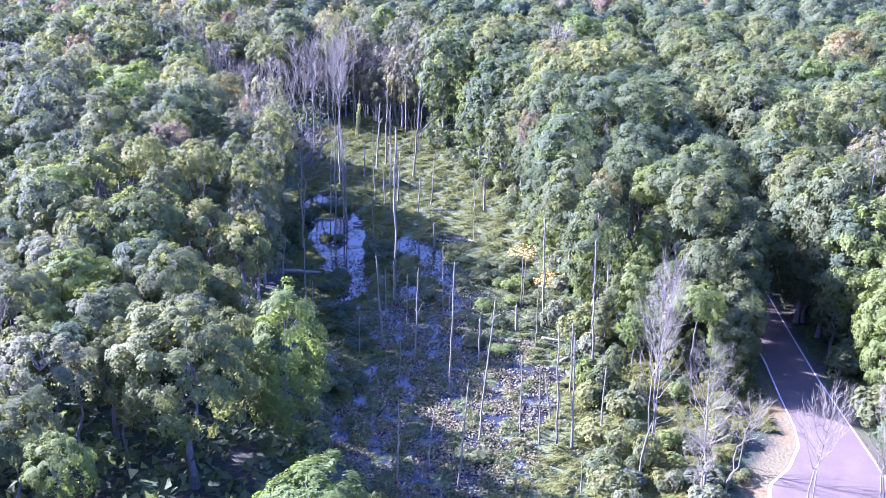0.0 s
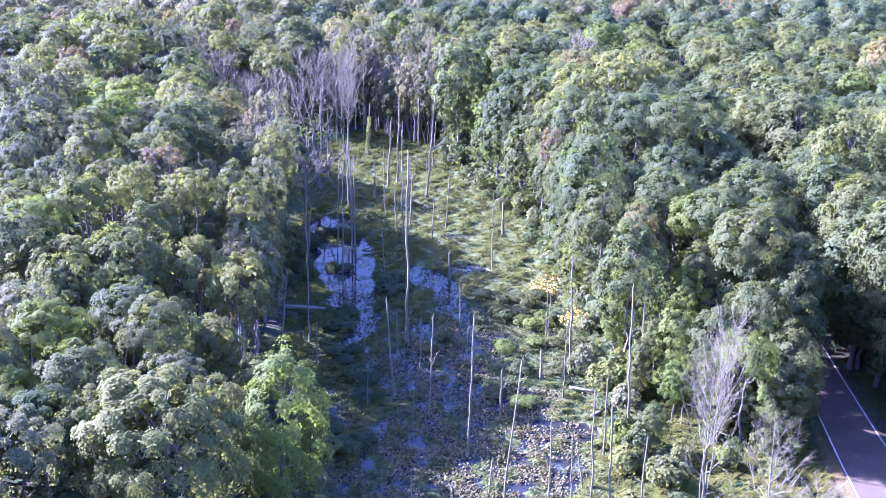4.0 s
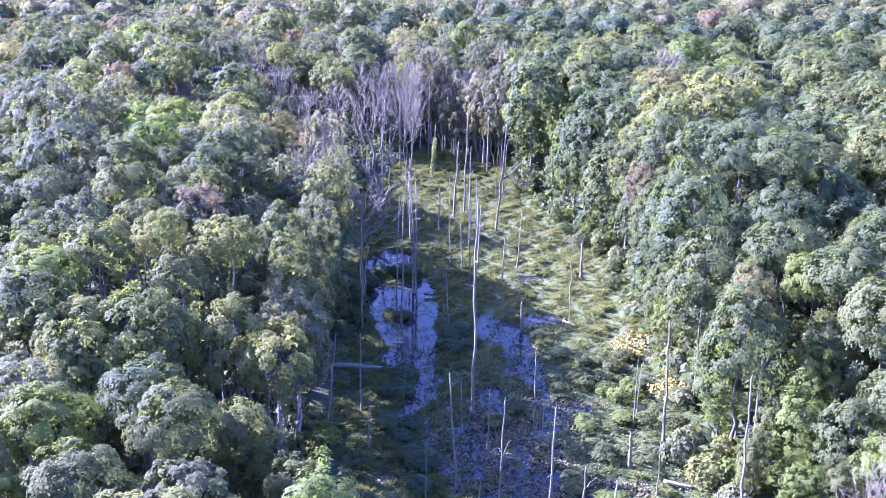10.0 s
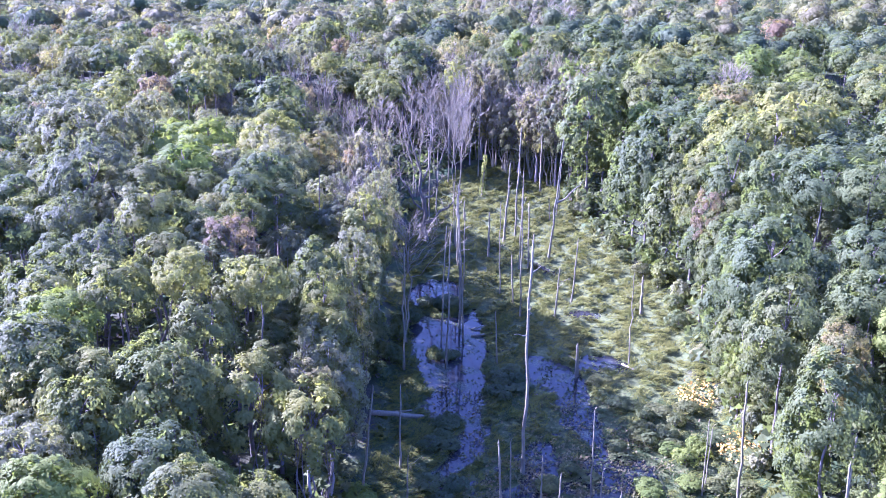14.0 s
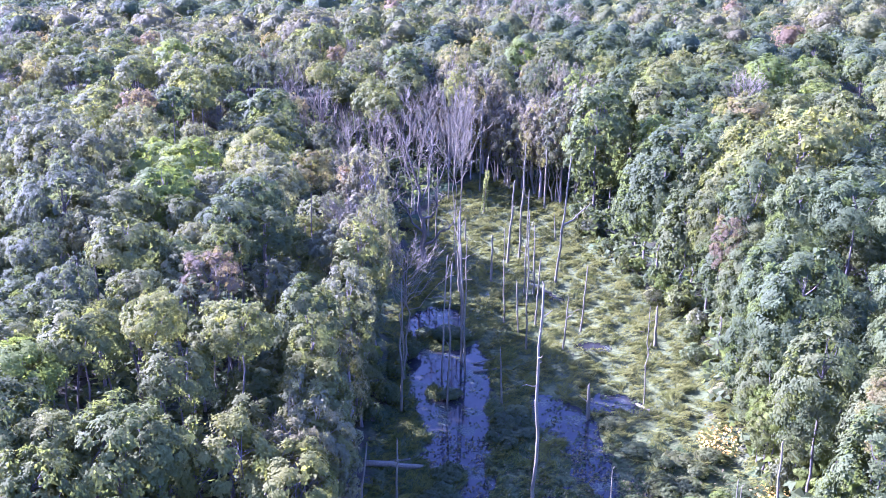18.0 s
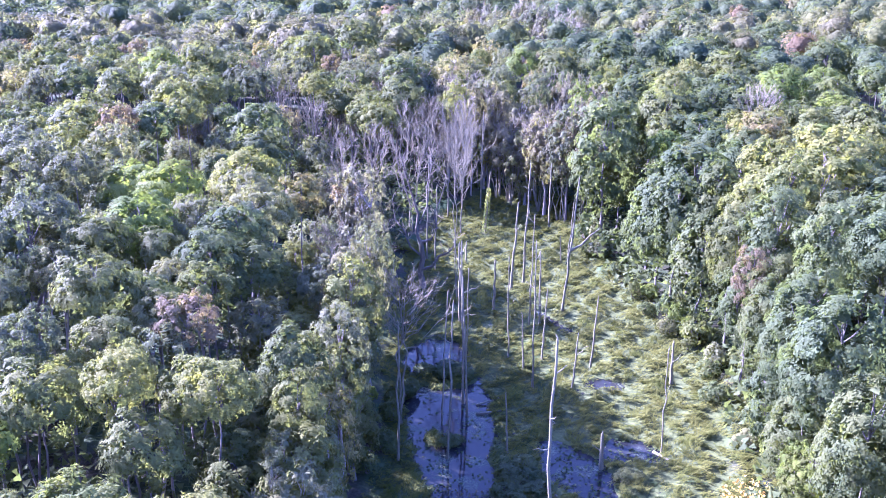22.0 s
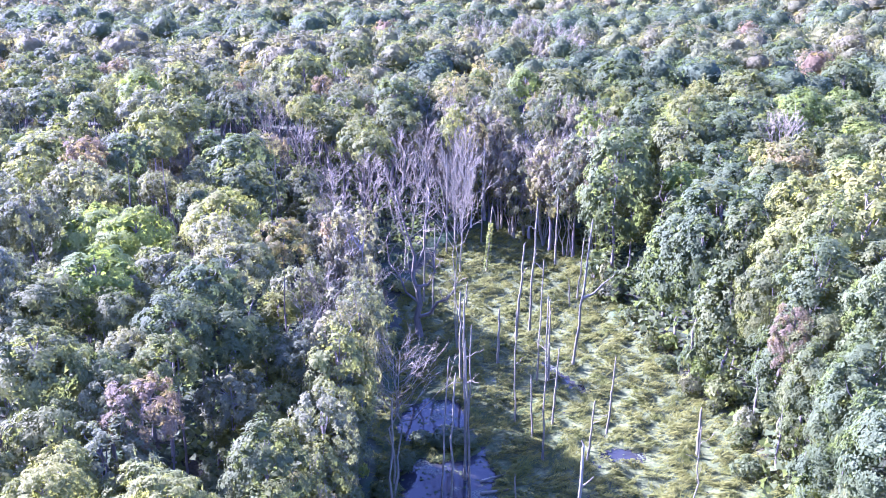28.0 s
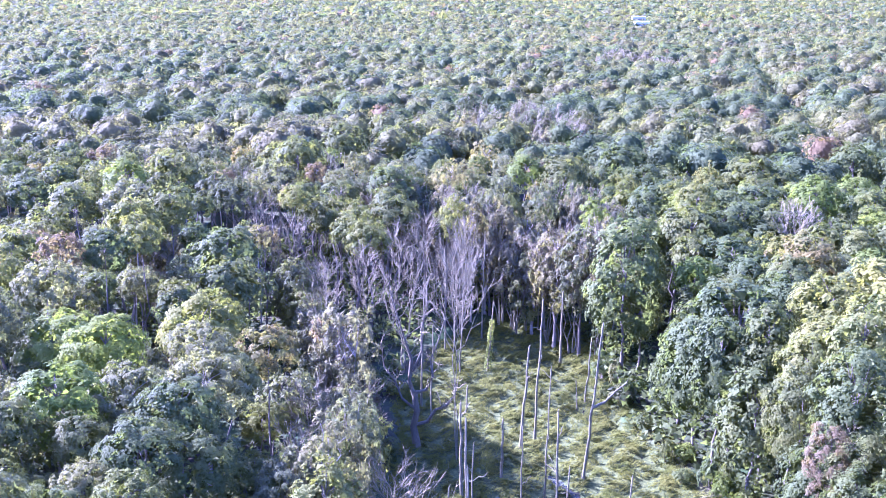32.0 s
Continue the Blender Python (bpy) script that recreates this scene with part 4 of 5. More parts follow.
for k in range(16):                 # a bare stand far off in the woods
    u = random.Random(k + 900)
    grow("ded" if k % 3 else "thk", round(8 + 44 * ((k * 0.618) % 1), 1), round(585 + 60 * ((k * 0.382) % 1), 1), u.uniform(18, 22), u.uniform(5.0, 7.0))

# ---- far woods, one mass of crowns ----
far_V, far_F, far_T, far_n = [], [], [], 0
templates = {}


def far_template(quads_, leaf, body, variant):
    key = (quads_, variant)
    if key not in templates:
        kind = ["oak", "map", "ylw", "pal", "gry"][variant]
        lobes, lr, semi, centre, low, inner, rise, _ = SHAPES[kind]
        V, F, _ = crown(300 + variant, quads_, leaf, 34 if quads_ > 100 else 18 if quads_ > 40 else 10, (lr[0] * 1.25, lr[1] * 1.3) if quads_ > 100 else (1.6, 2.2), semi, centre, -0.3, inner, rise, None, 0.2, 0.5 * SPRAY.get(kind, 0.0), 0.8)
        templates[key] = joined([(V, F), leaf_body(330 + variant, semi, centre, *body, 0.80)])
    return templates[key]


def far_tree(x, y, tall, r, quads_, leaf, body, R):
    global far_n
    patch = float(waves(np.array([x]), np.array([y]), 70.0 + 0.05 * y, 91, 3)[0])
    v = min(4, max(0, int(2.2 + 2.2 * patch + R.normal() * 1.2)))
    V, F = far_template(quads_, leaf, body, v)
    a = R.uniform(0, 6.28)
    c, s = math.cos(a), math.sin(a)
    W = V @ np.array([[c, s, 0], [-s, c, 0], [0, 0, 1]]) * [r / 4.5, r / 4.5, r / 4.9] + [x, y, tall - 17.6 * r / 4.9 + 0.6 + float(far_rise(x, y))]
    far_V.append(W), far_F.append(F + far_n)
    far_n += len(V)
    base = [0.05, 0.22, 0.42, 0.58, 0.66][v] + R.uniform(-0.06, 0.20)
    if R.uniform() < 0.015:
        base = 0.99
    far_T.append(np.full(len(V), min(max(base, 0), 1)))


R_far = np.random.default_rng(17)
near_xy = np.array(standing + [(66.0, 1180.0, 15.0), (70.0, 1300.0, 14.0)])


def plant(y0, y1, x_of, step, quads_, leaf, size, body):
    y = y0
    while y < y1:
        xa, xb = x_of(y)
        for x in np.arange(xa, xb, step):
            px, py = x + R_far.uniform(-0.42, 0.42) * step, y + R_far.uniform(-0.42, 0.42) * step
            r = size * R_far.uniform(0.75, 1.3)
            xs, yy = np.array([px]), np.array([py])
            if np.min(np.hypot(near_xy[:, 0] - px, near_xy[:, 1] - py) - near_xy[:, 2] * 0.75) < r * 0.7:
                continue
            if road_gap(xs, yy)[0] < 0.8 or marsh_share(xs, yy)[0] > 0.05 or (-18 < px < 42 and 37 < py < 92):
                continue
            far_tree(px, py, 19.5 + float(np.clip(R_far.normal(), -1.8, 1.1)) * 2.3, r, quads_, leaf, body, R_far)
        y += step * 0.9


# unseen woods added: left for the shade they cast, right and behind to close
plant(90, 262, lambda y: (-0.58 * (y - 40) - 66, -0.58 * (y - 40) - 26), 7.5, 150, 0.8, 4.6, (7, 12, 14))
plant(60, 262, lambda y: (0.44 * y + 12, 0.44 * y + 40), 7.5, 150, 0.8, 4.6, (7, 12, 14))
plant(-80, 36, lambda y: (-100, 84), 8.6, 300, 0.70, 5.2, (6, 9, 10))
plant(36, 90, lambda y: (-110, -0.44 * y - 22), 7.6, 300, 0.66, 4.8, (6, 9, 10))
plant(255, 380, lambda y: (-0.6 * y - 8, 0.45 * y + 6), 7.2, 430, 0.56, 4.6, (8, 12, 14))
plant(380, 700, lambda y: (-0.59 * y + 20, 0.34 * y + 6), 8.6, 170, 0.80, 5.2, (7, 10, 12))
plant(700, 1250, lambda y: (-0.59 * y + 20, 0.32 * y), 11.6, 52, 1.3, 6.9, (5, 8, 8))
plant(1250, 2700, lambda y: (-0.59 * y, 0.32 * y), 20.0, 18, 2.6, 11.5, (4, 7, 6))
woods = new("far_woods", np_mesh("far_woods", np.concatenate(far_V), np.concatenate(far_F), FAR_LEAF, True, tint=np.concatenate(far_T)))
tagged(woods, "endless mixed green and yellowing broadleaf woods in the distance", "woods", kind="stuff")


def far_building(x, y, wide, deep, tall):
    """A pale flat-roofed block rising out of the far woods."""
    z = float(far_rise(x, y)) + 0.4
    ob = new("far_building")
    ob.location = (x, y, z)
    bm = bmesh.new()
    bmesh.ops.create_cube(bm, size=1.0, matrix=Matrix.Translation((0, 0, tall / 2)) @ Matrix.Diagonal((wide, deep, tall, 1)))
    part("wall", me_of(bm, "wall", RENDER_COAT), ob)
    bm = bmesh.new()
    bmesh.ops.create_cube(bm, size=1.0, matrix=Matrix.Translation((0, 0, tall + 0.3)) @ Matrix.Diagonal((wide + 0.8, deep + 0.8, 0.6, 1)))
    part("roof", me_of(bm, "roof", ROOF_WHITE), ob, "white flat roof")
    for floor_z in np.arange(tall - 2.6, 2, -3.2):
        bm = bmesh.new()
        bmesh.ops.create_cube(bm, size=1.0, matrix=Matrix.Translation((0, -deep / 2 - 0.02, float(floor_z))) @ Matrix.Diagonal((wide * 0.86, 0.12, 1.4, 1)))
        part("window_band", me_of(bm, "window_band", DARK_GLASS), ob, "dark band of windows")
    return tagged(ob, "pale flat-roofed building among the far woods", "building")


def me_of(bm, name, material):
    me = bpy.data.meshes.new(name)
    bm.to_mesh(me)
    bm.free()
    me.materials.append(material)
    return me


RENDER_COAT = plain_material("pale_wall", (0.42, 0.41, 0.40), 0.8)
ROOF_WHITE = plain_material("white_roof", (0.72, 0.72, 0.72), 0.6)
DARK_GLASS = plain_material("window_dark", (0.05, 0.06, 0.07), 0.25)
far_building(66.0, 1180.0, 15.0, 22.0, 21.0)
far_building(70.0, 1300.0, 15.0, 16.0, 22.0)


# ---- dead snags standing in the marsh ----
def snag(x, y, tall, lean=0.0, thick=0.16, arms=0, seed=0, vine=False, fork=None):
    """A dead, barkless trunk with a broken top and a few stubs."""
    thick *= 0.54
    R = np.random.default_rng(5000 + seed + int(x * 10) * 7 + int(y * 10))
    z = min(ground_z(x, y), 0.05) - 0.4
    p = bend((0, 0, z), (lean, R.normal() * 0.2, tall), R, 0.0055, 10)
    r = np.linspace(thick * 1.15, thick * 0.55, 10)
    r[0] *= 1.5
    tip = p[-1] + [R.normal() * 0.08, R.normal() * 0.08, 0.35]
    V, F = tube(np.vstack([p, p[-1] + [0.02, 0, 0.1], tip]), np.concatenate([r, [thick * 0.34, 0.012]]), 9)
    ob = new("dead_snag", np_mesh("dead_snag", V, F, DEADWOOD, True))
    ob.location = (x, y, 0)
    for k in range(arms):
        f = R.uniform(0.45, 0.95)
        at = np.array([np.interp(f, np.linspace(0, 1, 10), p[:, i]) for i in range(3)])
        a, L = R.uniform(0, 6.28), R.uniform(0.5, 1.9)
        end = at + L * unit(np.array([np.cos(a), np.sin(a), R.uniform(0.2, 1.3)]))
        part("branch", np_mesh("branch", *tube(bend(at, end, R, 0.07, 5), np.linspace(thick * 0.36, 0.015, 5), 5), DEADWOOD, True), ob)
    if fork:
        f, dx, dz, ft = fork
        at = np.array([np.interp(f, np.linspace(0, 1, 10), p[:, i]) for i in range(3)])
        q = at + np.array([[0, 0, 0], [dx * 0.35, 0.1, dz * 0.18], [dx * 0.62, 0, dz * 0.5], [dx * 0.9, 0.1, dz * 0.72], [dx, 0, dz]])
        part("branch", np_mesh("branch", *tube(q, np.linspace(ft, 0.02, 5), 6), DEADWOOD, True), ob, "thick bent bare limb")
    if vine:
        n = 380
        h = R.uniform(0.2, tall * 0.75, n)
        a = R.uniform(0, 6.28, n)
        d = np.stack([np.cos(a), np.sin(a), 0 * a + 0.3], 1)
        C = np.stack([np.interp(h, p[:, 2], p[:, 0]), np.interp(h, p[:, 2], p[:, 1]), h], 1) + d * (0.25 + 0.25 * (1 - h / tall))[:, None]
        part("vine", np_mesh("vine", *blades(C, d + R.normal(size=(n, 3)) * 0.4, 0.28, 0.2, R), VINE), ob, "yellow-green climbing vine")
    return tagged(ob, "barkless grey dead trunk with a broken top, standing in the marsh", "dead tree", "dead snags in the marsh")


snag(-6.3, 100, 10.4, -0.7, 0.2, 0)
snag(-6.5, 109.3, 5.5, -0.1, 0.13, 2)
snag(-4, 106.1, 6, 0.1, 0.15, 1)
snag(-2.8, 96.6, 10.1, 0.3, 0.15, 3)
snag(0.1, 109.6, 8.6, -0.1, 0.12, 0)
snag(0.8, 89.3, 13.5, 0.3, 0.18, 1)
snag(0.8, 107.9, 4, 0.1, 0.12, 0)
snag(3.9, 95.9, 5.4, 0, 0.2, 2)
snag(3.5, 80.3, 13.7, 1, 0.16, 1)
snag(8.4, 104.7, 3.1, -0.1, 0.3, 3)
snag(10.2, 100.3, 7.4, 0, 0.1, 0)
snag(9.6, 112.6, 6, 0.2, 0.1, 1)
snag(7.3, 81.5, 7.8, -0.2, 0.14, 0)
snag(8.9, 79.9, 7.6, -0.3, 0.14, 2)
snag(10.4, 84.4, 4.4, -0.8, 0.13, 1)
snag(10.4, 79.5, 11.6, -0.4, 0.16, 3)
snag(12.7, 89.1, 7.9, -0.2, 0.16, 0)
snag(11.7, 78.8, 11, -0.4, 0.18, 1)
snag(14.3, 80.3, 7.4, 0.1, 0.16, 0)
snag(18.7, 78.4, 6, 0, 0.16, 2)
snag(-8.7, 97.8, 4.5, 0.1, 0.12, 1)
snag(-4.2, 93.3, 5, 0.1, 0.1, 3)
snag(-3.5, 73.3, 7.3, 0.1, 0.16, 0)
snag(-1, 75.4, 5.8, 0.5, 0.12, 1)
snag(1.5, 72.2, 9.8, 0.7, 0.15, 0)
snag(6.3, 71.7, 1.8, -0.1, 0.22, 2)
snag(11.6, 71.8, 3.3, -0.1, 0.1, 1)
snag(15.2, 92.2, 15, -0.5, 0.2, 3)
snag(17.7, 101.2, 12, 0, 0.24, 0)
snag(-5.7, 113, 21, 0.1, 0.26, 5)
snag(-13.7, 168.9, 6.4, 0, 0.28, 0)
snag(-12.1, 176.2, 11.6, 0.6, 0.3, 2)
snag(-10.6, 178.4, 16.5, 0.4, 0.24, 5)
snag(-9.2, 165, 13.7, 0.2, 0.16, 3)
snag(-8, 203.8, 10, 0, 0.28, 0)
snag(-4.9, 190, 8.5, 0.5, 0.2, 1)
snag(-2, 154.2, 8, 0.4, 0.2, 0)
snag(-4, 148, 6.4, 0.4, 0.2, 2)
snag(-7.3, 154.7, 8.3, 0.3, 0.2, 1)
snag(-8, 148.1, 16, -0.2, 0.16, 7)
snag(-9.1, 151.9, 6.4, -0.4, 0.18, 0)
snag(-11, 155, 12, -0.2, 0.14, 1)
snag(-9.7, 134.8, 6, -0.3, 0.17, 0)
snag(-1.2, 133.2, 3.4, -0.1, 0.4, 2)
snag(6.3, 150.8, 4.9, -0.1, 0.34, 1)
snag(4.3, 136.8, 10.2, -0.1, 0.12, 3)
snag(11.8, 109, 12, -0.4, 0.22, 0)
snag(9.4, 112, 6.8, 0, 0.12, 1)
snag(-16.3, 112.4, 7.9, 0, 0.18, 0)
snag(-18.8, 108, 10, 1.1, 0.2, 2)
snag(-14.6, 105.9, 5.3, 0.1, 0.14, 1)
snag(-15, 133, 15, 0.3, 0.2, 3)
snag(-14.7, 143.8, 17, -0.5, 0.22, 4)
snag(-14, 141, 14.5, -0.7, 0.2, 1)
snag(-16.3, 139, 13.6, 0.4, 0.16, 0)
snag(-15.4, 151.5, 11.5, 0.2, 0.16, 2)
snag(-19.3, 131.8, 13.5, 0.1, 0.2, 1)
snag(-17.3, 163.4, 10.3, -0.2, 0.28, 3)
snag(-19, 185.6, 2.9, 0, 0.22, 0)
snag(-7.9, 164.8, 9.2, -0.3, 0.22, 1)
snag(-5.8, 187.6, 3.7, -0.3, 0.16, 0)
snag(-24.6, 186, 15, 0.3, 0.2, 2)
snag(-22.8, 181.5, 12, 0.2, 0.18, 1)
snag(-14.6, 215.0, 15, 0.3, 0.18, 3)
snag(-11.5, 218.0, 16, -0.2, 0.18, 4)
snag(-19.5, 212.5, 16, 0.2, 0.18, 5)
snag(-17, 220, 17, 0, 0.2, 4)
snag(-8.8, 221, 16, 0.1, 0.16, 6)
snag(-3.6, 217.5, 14, 0.1, 0.18, 1)
snag(-24, 205.5, 15, -0.2, 0.2, 3)
snag(-17.6, 199.5, 9.4, 0.6, 0.24, 0, vine=True)
snag(-5.4, 168.8, 17.0, 1.3, 0.27, 2, fork=(0.5, 3.6, 3.9, 0.17))


def dead_oak(x, y):
    """The old crooked oak at the marsh edge: trunk, bent limbs and bare twigs."""
    R = np.random.default_rng(77)
    trunk = np.array([[0, 0, -0.6], [0.05, 0, 0.6], [-0.3, 0.1, 2.4], [0.1, 0, 4.2], [-0.15, 0.1, 5.6], [-0.05, 0, 6.6]])
    ob = new("dead_oak", np_mesh("dead_oak", *tube(trunk, [0.66, 0.44, 0.37, 0.34, 0.31, 0.24], 10), BARK_DARK, True))
    ob.location = (x, y, ground_z(x, y))
    limbs = [
        ([[-0.1, 0, 2.6], [1.3, -0.2, 3.2], [2.2, -0.3, 4.7], [3.4, -0.2, 5.2], [4.0, 0, 6.0], [4.5, 0, 7.4]], 0.22),
        ([[-0.1, 0.1, 5.6], [-0.8, 0.2, 7.6], [-0.6, 0.4, 10.0], [-1.4, 0.2, 12.6], [-2.2, 0, 15.4], [-2.9, 0, 18.0]], 0.26),
        ([[-0.05, 0, 6.4], [1.1, -0.1, 6.8], [1.8, 0, 8.4], [1.5, 0.3, 10.2], [2.4, 0.2, 12.6], [3.0, 0, 14.8]], 0.20),
        ([[-0.4, 0.2, 8.8], [0.5, 0.6, 11.0], [0.4, 0.9, 13.4], [1.0, 1.0, 16.0], [0.9, 1.2, 18.2]], 0.13),
        ([[-0.2, 0, 4.6], [-1.5, -0.4, 5.8], [-2.2, -0.6, 7.8], [-3.4, -0.6, 9.4], [-3.8, -0.4, 12.0]], 0.15),
    ]
    for q, ft in limbs:
        q = np.array(q, float)
        limb = part("limb", np_mesh("limb", *tube(q, np.linspace(ft, 0.05, len(q)), 7), BARK_DARK, True), ob, "thick bent bare limb")
        twigs = []
        for k in range(16):
            f = R.uniform(0.35, 1.0)
            at = np.array([np.interp(f, np.linspace(0, 1, len(q)), q[:, i]) for i in range(3)])
            w = unit(R.normal(size=3) * [0.8, 0.8, 0.4] + [0, 0, 0.7])
            e = at + w * R.uniform(0.8, 2.2)
            twigs.append(tube(bend(at, e, R, 0.06, 4), [0.05, 0.04, 0.025, 0.012], 4))
            for _ in range(4):
                o = at + (e - at) * R.uniform(0.3, 1.0)
                twigs.append(tube([o, o + unit(w + R.normal(size=3) * 0.5) * R.uniform(0.4, 1.1)], [0.018, 0.006], 3))
        tagged(part("twig_spray", np_mesh("twig_spray", *joined(twigs), TWIG), limb), "bare dead twigs", kind="stuff")
    return tagged(ob, "old dead oak with dark bark and crooked bare limbs", "dead tree")


dead_oak(-23.5, 174.6)

# ---- marsh plants ----
def scattered(n, box, keep, R):
    """About n places in a box, kept by a share from 0 to 1."""
    x, y = R.uniform(box[0], box[1], n), R.uniform(box[2], box[3], n)
    ok = R.uniform(size=n) < keep(x, y)
    return x[ok], y[ok]


def dry(x, y):
    bank = np.maximum(marsh_share(x, y), marsh_share(x - 3.0, y))
    return bank * soft((height(x, y) - 0.0) / 0.08)


def tufts(name, n, box, keep, per, length, width, lean, material, label, category, R):
    """Tufts of blades that lean with the wind and water, as one mass."""
    x, y = scattered(n, box, keep, R)
    x, y = np.repeat(x, per) + R.normal(size=len(x) * per) * 0.16, np.repeat(y, per) + R.normal(size=len(y) * per) * 0.16
    a = waves(x, y, 9.0, 61, 3) * 2.2 + R.normal(size=len(x)) * 0.5
    flow = np.stack([np.cos(a), np.sin(a) * 0.7, 0 * a], 1) * (lean * R.uniform(0.5, 1.4, len(x)))[:, None] + [0, 0, 1]
    C = np.stack([x, y, height(x, y) + length * 0.28], 1) + flow * length * 0.12
    N = unit(np.stack([np.cos(a) * -0.5, np.sin(a) * -0.5, 1.1 + 0 * a], 1) + R.normal(size=(len(x), 3)) * 0.35)
    V, F = blades(C, N, length, width, R, flow)
    V = V.reshape(-1, 4, 3)
    V = np.stack([V[:, 0] + (V[:, 1] - V[:, 3]) * 0.5, V[:, 2], V[:, 0] - (V[:, 1] - V[:, 3]) * 0.5], 1).reshape(-1, 3)
    ob = new(name, np_mesh(name, V, np.arange(len(V)).reshape(-1, 3), material))
    return tagged(ob, label, category, kind="stuff")


def low_ground(x, y):
    """1 on the damp, fern-grown flat between the shallows and the meadow."""
    return oval(x, y, 6.0, 113, 10, 17, 12, 0.6)


def rough_ground(x, y):
    """1 on the rough grass between the marsh and the road."""
    return (1 - marsh_share(x, y)) * soft((road_gap(x, y) - np.where(y < 82, 4.2, 1.2)) / 1.0) * soft((104 - y) / 6) * soft((x - 11) / 3) * (x < road_left(y))


R_m = np.random.default_rng(23)
tufts("rough_grass", 7000, (10, 34, 58, 104), rough_ground, 9, 0.75, 0.10, 0.9, SEDGE, "tall rough yellow-green grass and weeds beside the road", "grass", R_m)
# roadside grass takes the dark sedge colour to stand for the trees' shade
tufts("roadside_grass", 5200, (33, 52, 58, 110), lambda x, y: soft((x - road_right(y) - 0.8) / 0.8) * (1 - marsh_share(x, y)), 8, 0.6, 0.10, 0.9, SEDGE_DARK, "green grass along the road's far edge, coloured as in shade", "grass", R_m)
tufts("sedge_meadow", 52000, (-29, 20, 70, 226), lambda x, y: dry(x, y) * (1 - 0.9 * wet_share(x, y)) * (0.35 + 0.65 * soft(waves(x, y, 3.4, 31, 3) * 0.8 + 0.5)) * (1 - 0.7 * low_ground(x, y)), 9, 0.68, 0.085, 1.5, SEDGE, "wind-combed yellow-green sedge covering the marsh", "sedge", R_m)
# dark sedge also left of x -6, where shade is put into its colour
tufts("wet_sedge", 24000, (-24, 16, 66, 162), lambda x, y: dry(x, y) * np.maximum(np.maximum(wet_share(x, y), (x < -6) * 0.8), low_ground(x, y)), 8, 0.5, 0.075, 0.9, SEDGE_DARK, "dark green sedge hummocks in the wet marsh, coloured partly for shade", "sedge", R_m)
px, py = scattered(95000, (-16, 17, 62, 128), lambda x, y: marsh_share(x, y) * np.clip(wet_share(x, y) * 1.1 + 0.10 + 0.7 * pool_share(x, y) * (y < 128), 0, 1) * (1 - np.where(y < 112, 0.30, 0.62) * pool_share(x, y)) * soft(waves(x, y, 4.2, 71, 3) * 0.9 + 0.75), R_m)
pn = len(px)
pads = new("marsh_leaves", np_mesh("marsh_leaves", *blades(np.stack([px, py, np.maximum(height(px, py), 0) + R_m.uniform(0.04, 0.34, pn)], 1), R_m.normal(size=(pn, 3)) * 0.55 + [-0.2, 0, 0.8], 0.25, 0.19, R_m), PADS))
tagged(pads, "olive and brown broad marsh leaves crowding the shallows", "marsh plants", kind="stuff")
qx, qy = scattered(10000, (-24, 12, 108, 160), lambda x, y: marsh_share(x, y) * (pool_share(x, y) > 0.02) * soft(waves(x, y, 2.6, 72, 3) * 1.2 + 0.25), R_m)
qn = len(qx)
lily = new("lily_pads", np_mesh("lily_pads", *blades(np.stack([qx, qy, 0 * qx + R_m.uniform(0.012, 0.10, qn)], 1), R_m.normal(size=(qn, 3)) * 0.12 + [0, 0, 1], 0.30, 0.26, R_m), SEDGE_DARK))
tagged(lily, "small green floating pads along the pool edges", "water plants", kind="stuff")
vx, vy = scattered(9000, (-8, 9, 102, 142), lambda x, y: marsh_share(x, y) * (pool_share(x, y) > 0.02) * soft(waves(x, y, 2.4, 73, 3) * 1.1 + 0.45), R_m)
vn = len(vx)
weed = new("water_weed", np_mesh("water_weed", *blades(np.stack([vx, vy, 0 * vx + R_m.uniform(0.012, 0.22, vn)], 1), R_m.normal(size=(vn, 3)) * 0.4 + [0, 0, 1], 0.30, 0.20, R_m), SEDGE_DARK))
tagged(weed, "dark green water weed crowding the small pools", "water plants", kind="stuff")
kx, ky = scattered(2600, (8, 18, 112, 134), lambda x, y: np.maximum(oval(x, y, 10.6, 129, 2.0, 2.6), oval(x, y, 13.6, 118.5, 2.2, 2.6)), R_m)
kn = len(kx)
gold = new("goldenrod", np_mesh("goldenrod", *blades(np.stack([kx, ky, height(kx, ky) + R_m.uniform(0.5, 1.0, kn)], 1), R_m.normal(size=(kn, 3)) * 0.5 + [0, 0, 0.8], 0.3, 0.2, R_m), GOLD))
tagged(gold, "golden-yellow flowering weeds at the marsh edge", "flowers", kind="stuff")


def log(x, y, x1, y1, thick):
    """A fallen trunk lying in the marsh."""
    R = np.random.default_rng(int(abs(x * 31 + y * 7)))
    z0, z1 = max(ground_z(x, y), 0) + thick * 0.6, max(ground_z(x1, y1), 0) + thick * 0.6
    p = bend((x, y, z0), (x1, y1, z1), R, 0.01, 7)
    V, F = tube(np.vstack([p[0] - (p[1] - p[0]) * 0.02, p, p[-1] + (p[-1] - p[-2]) * 0.08]), np.concatenate([[0.01], np.linspace(thick, thick * 0.6, 7), [0.01]]), 9)
    return tagged(new("fallen_log", np_mesh("fallen_log", V, F, DEADWOOD, True)), "grey fallen trunk lying across the marsh", "log", "fallen logs in the marsh")


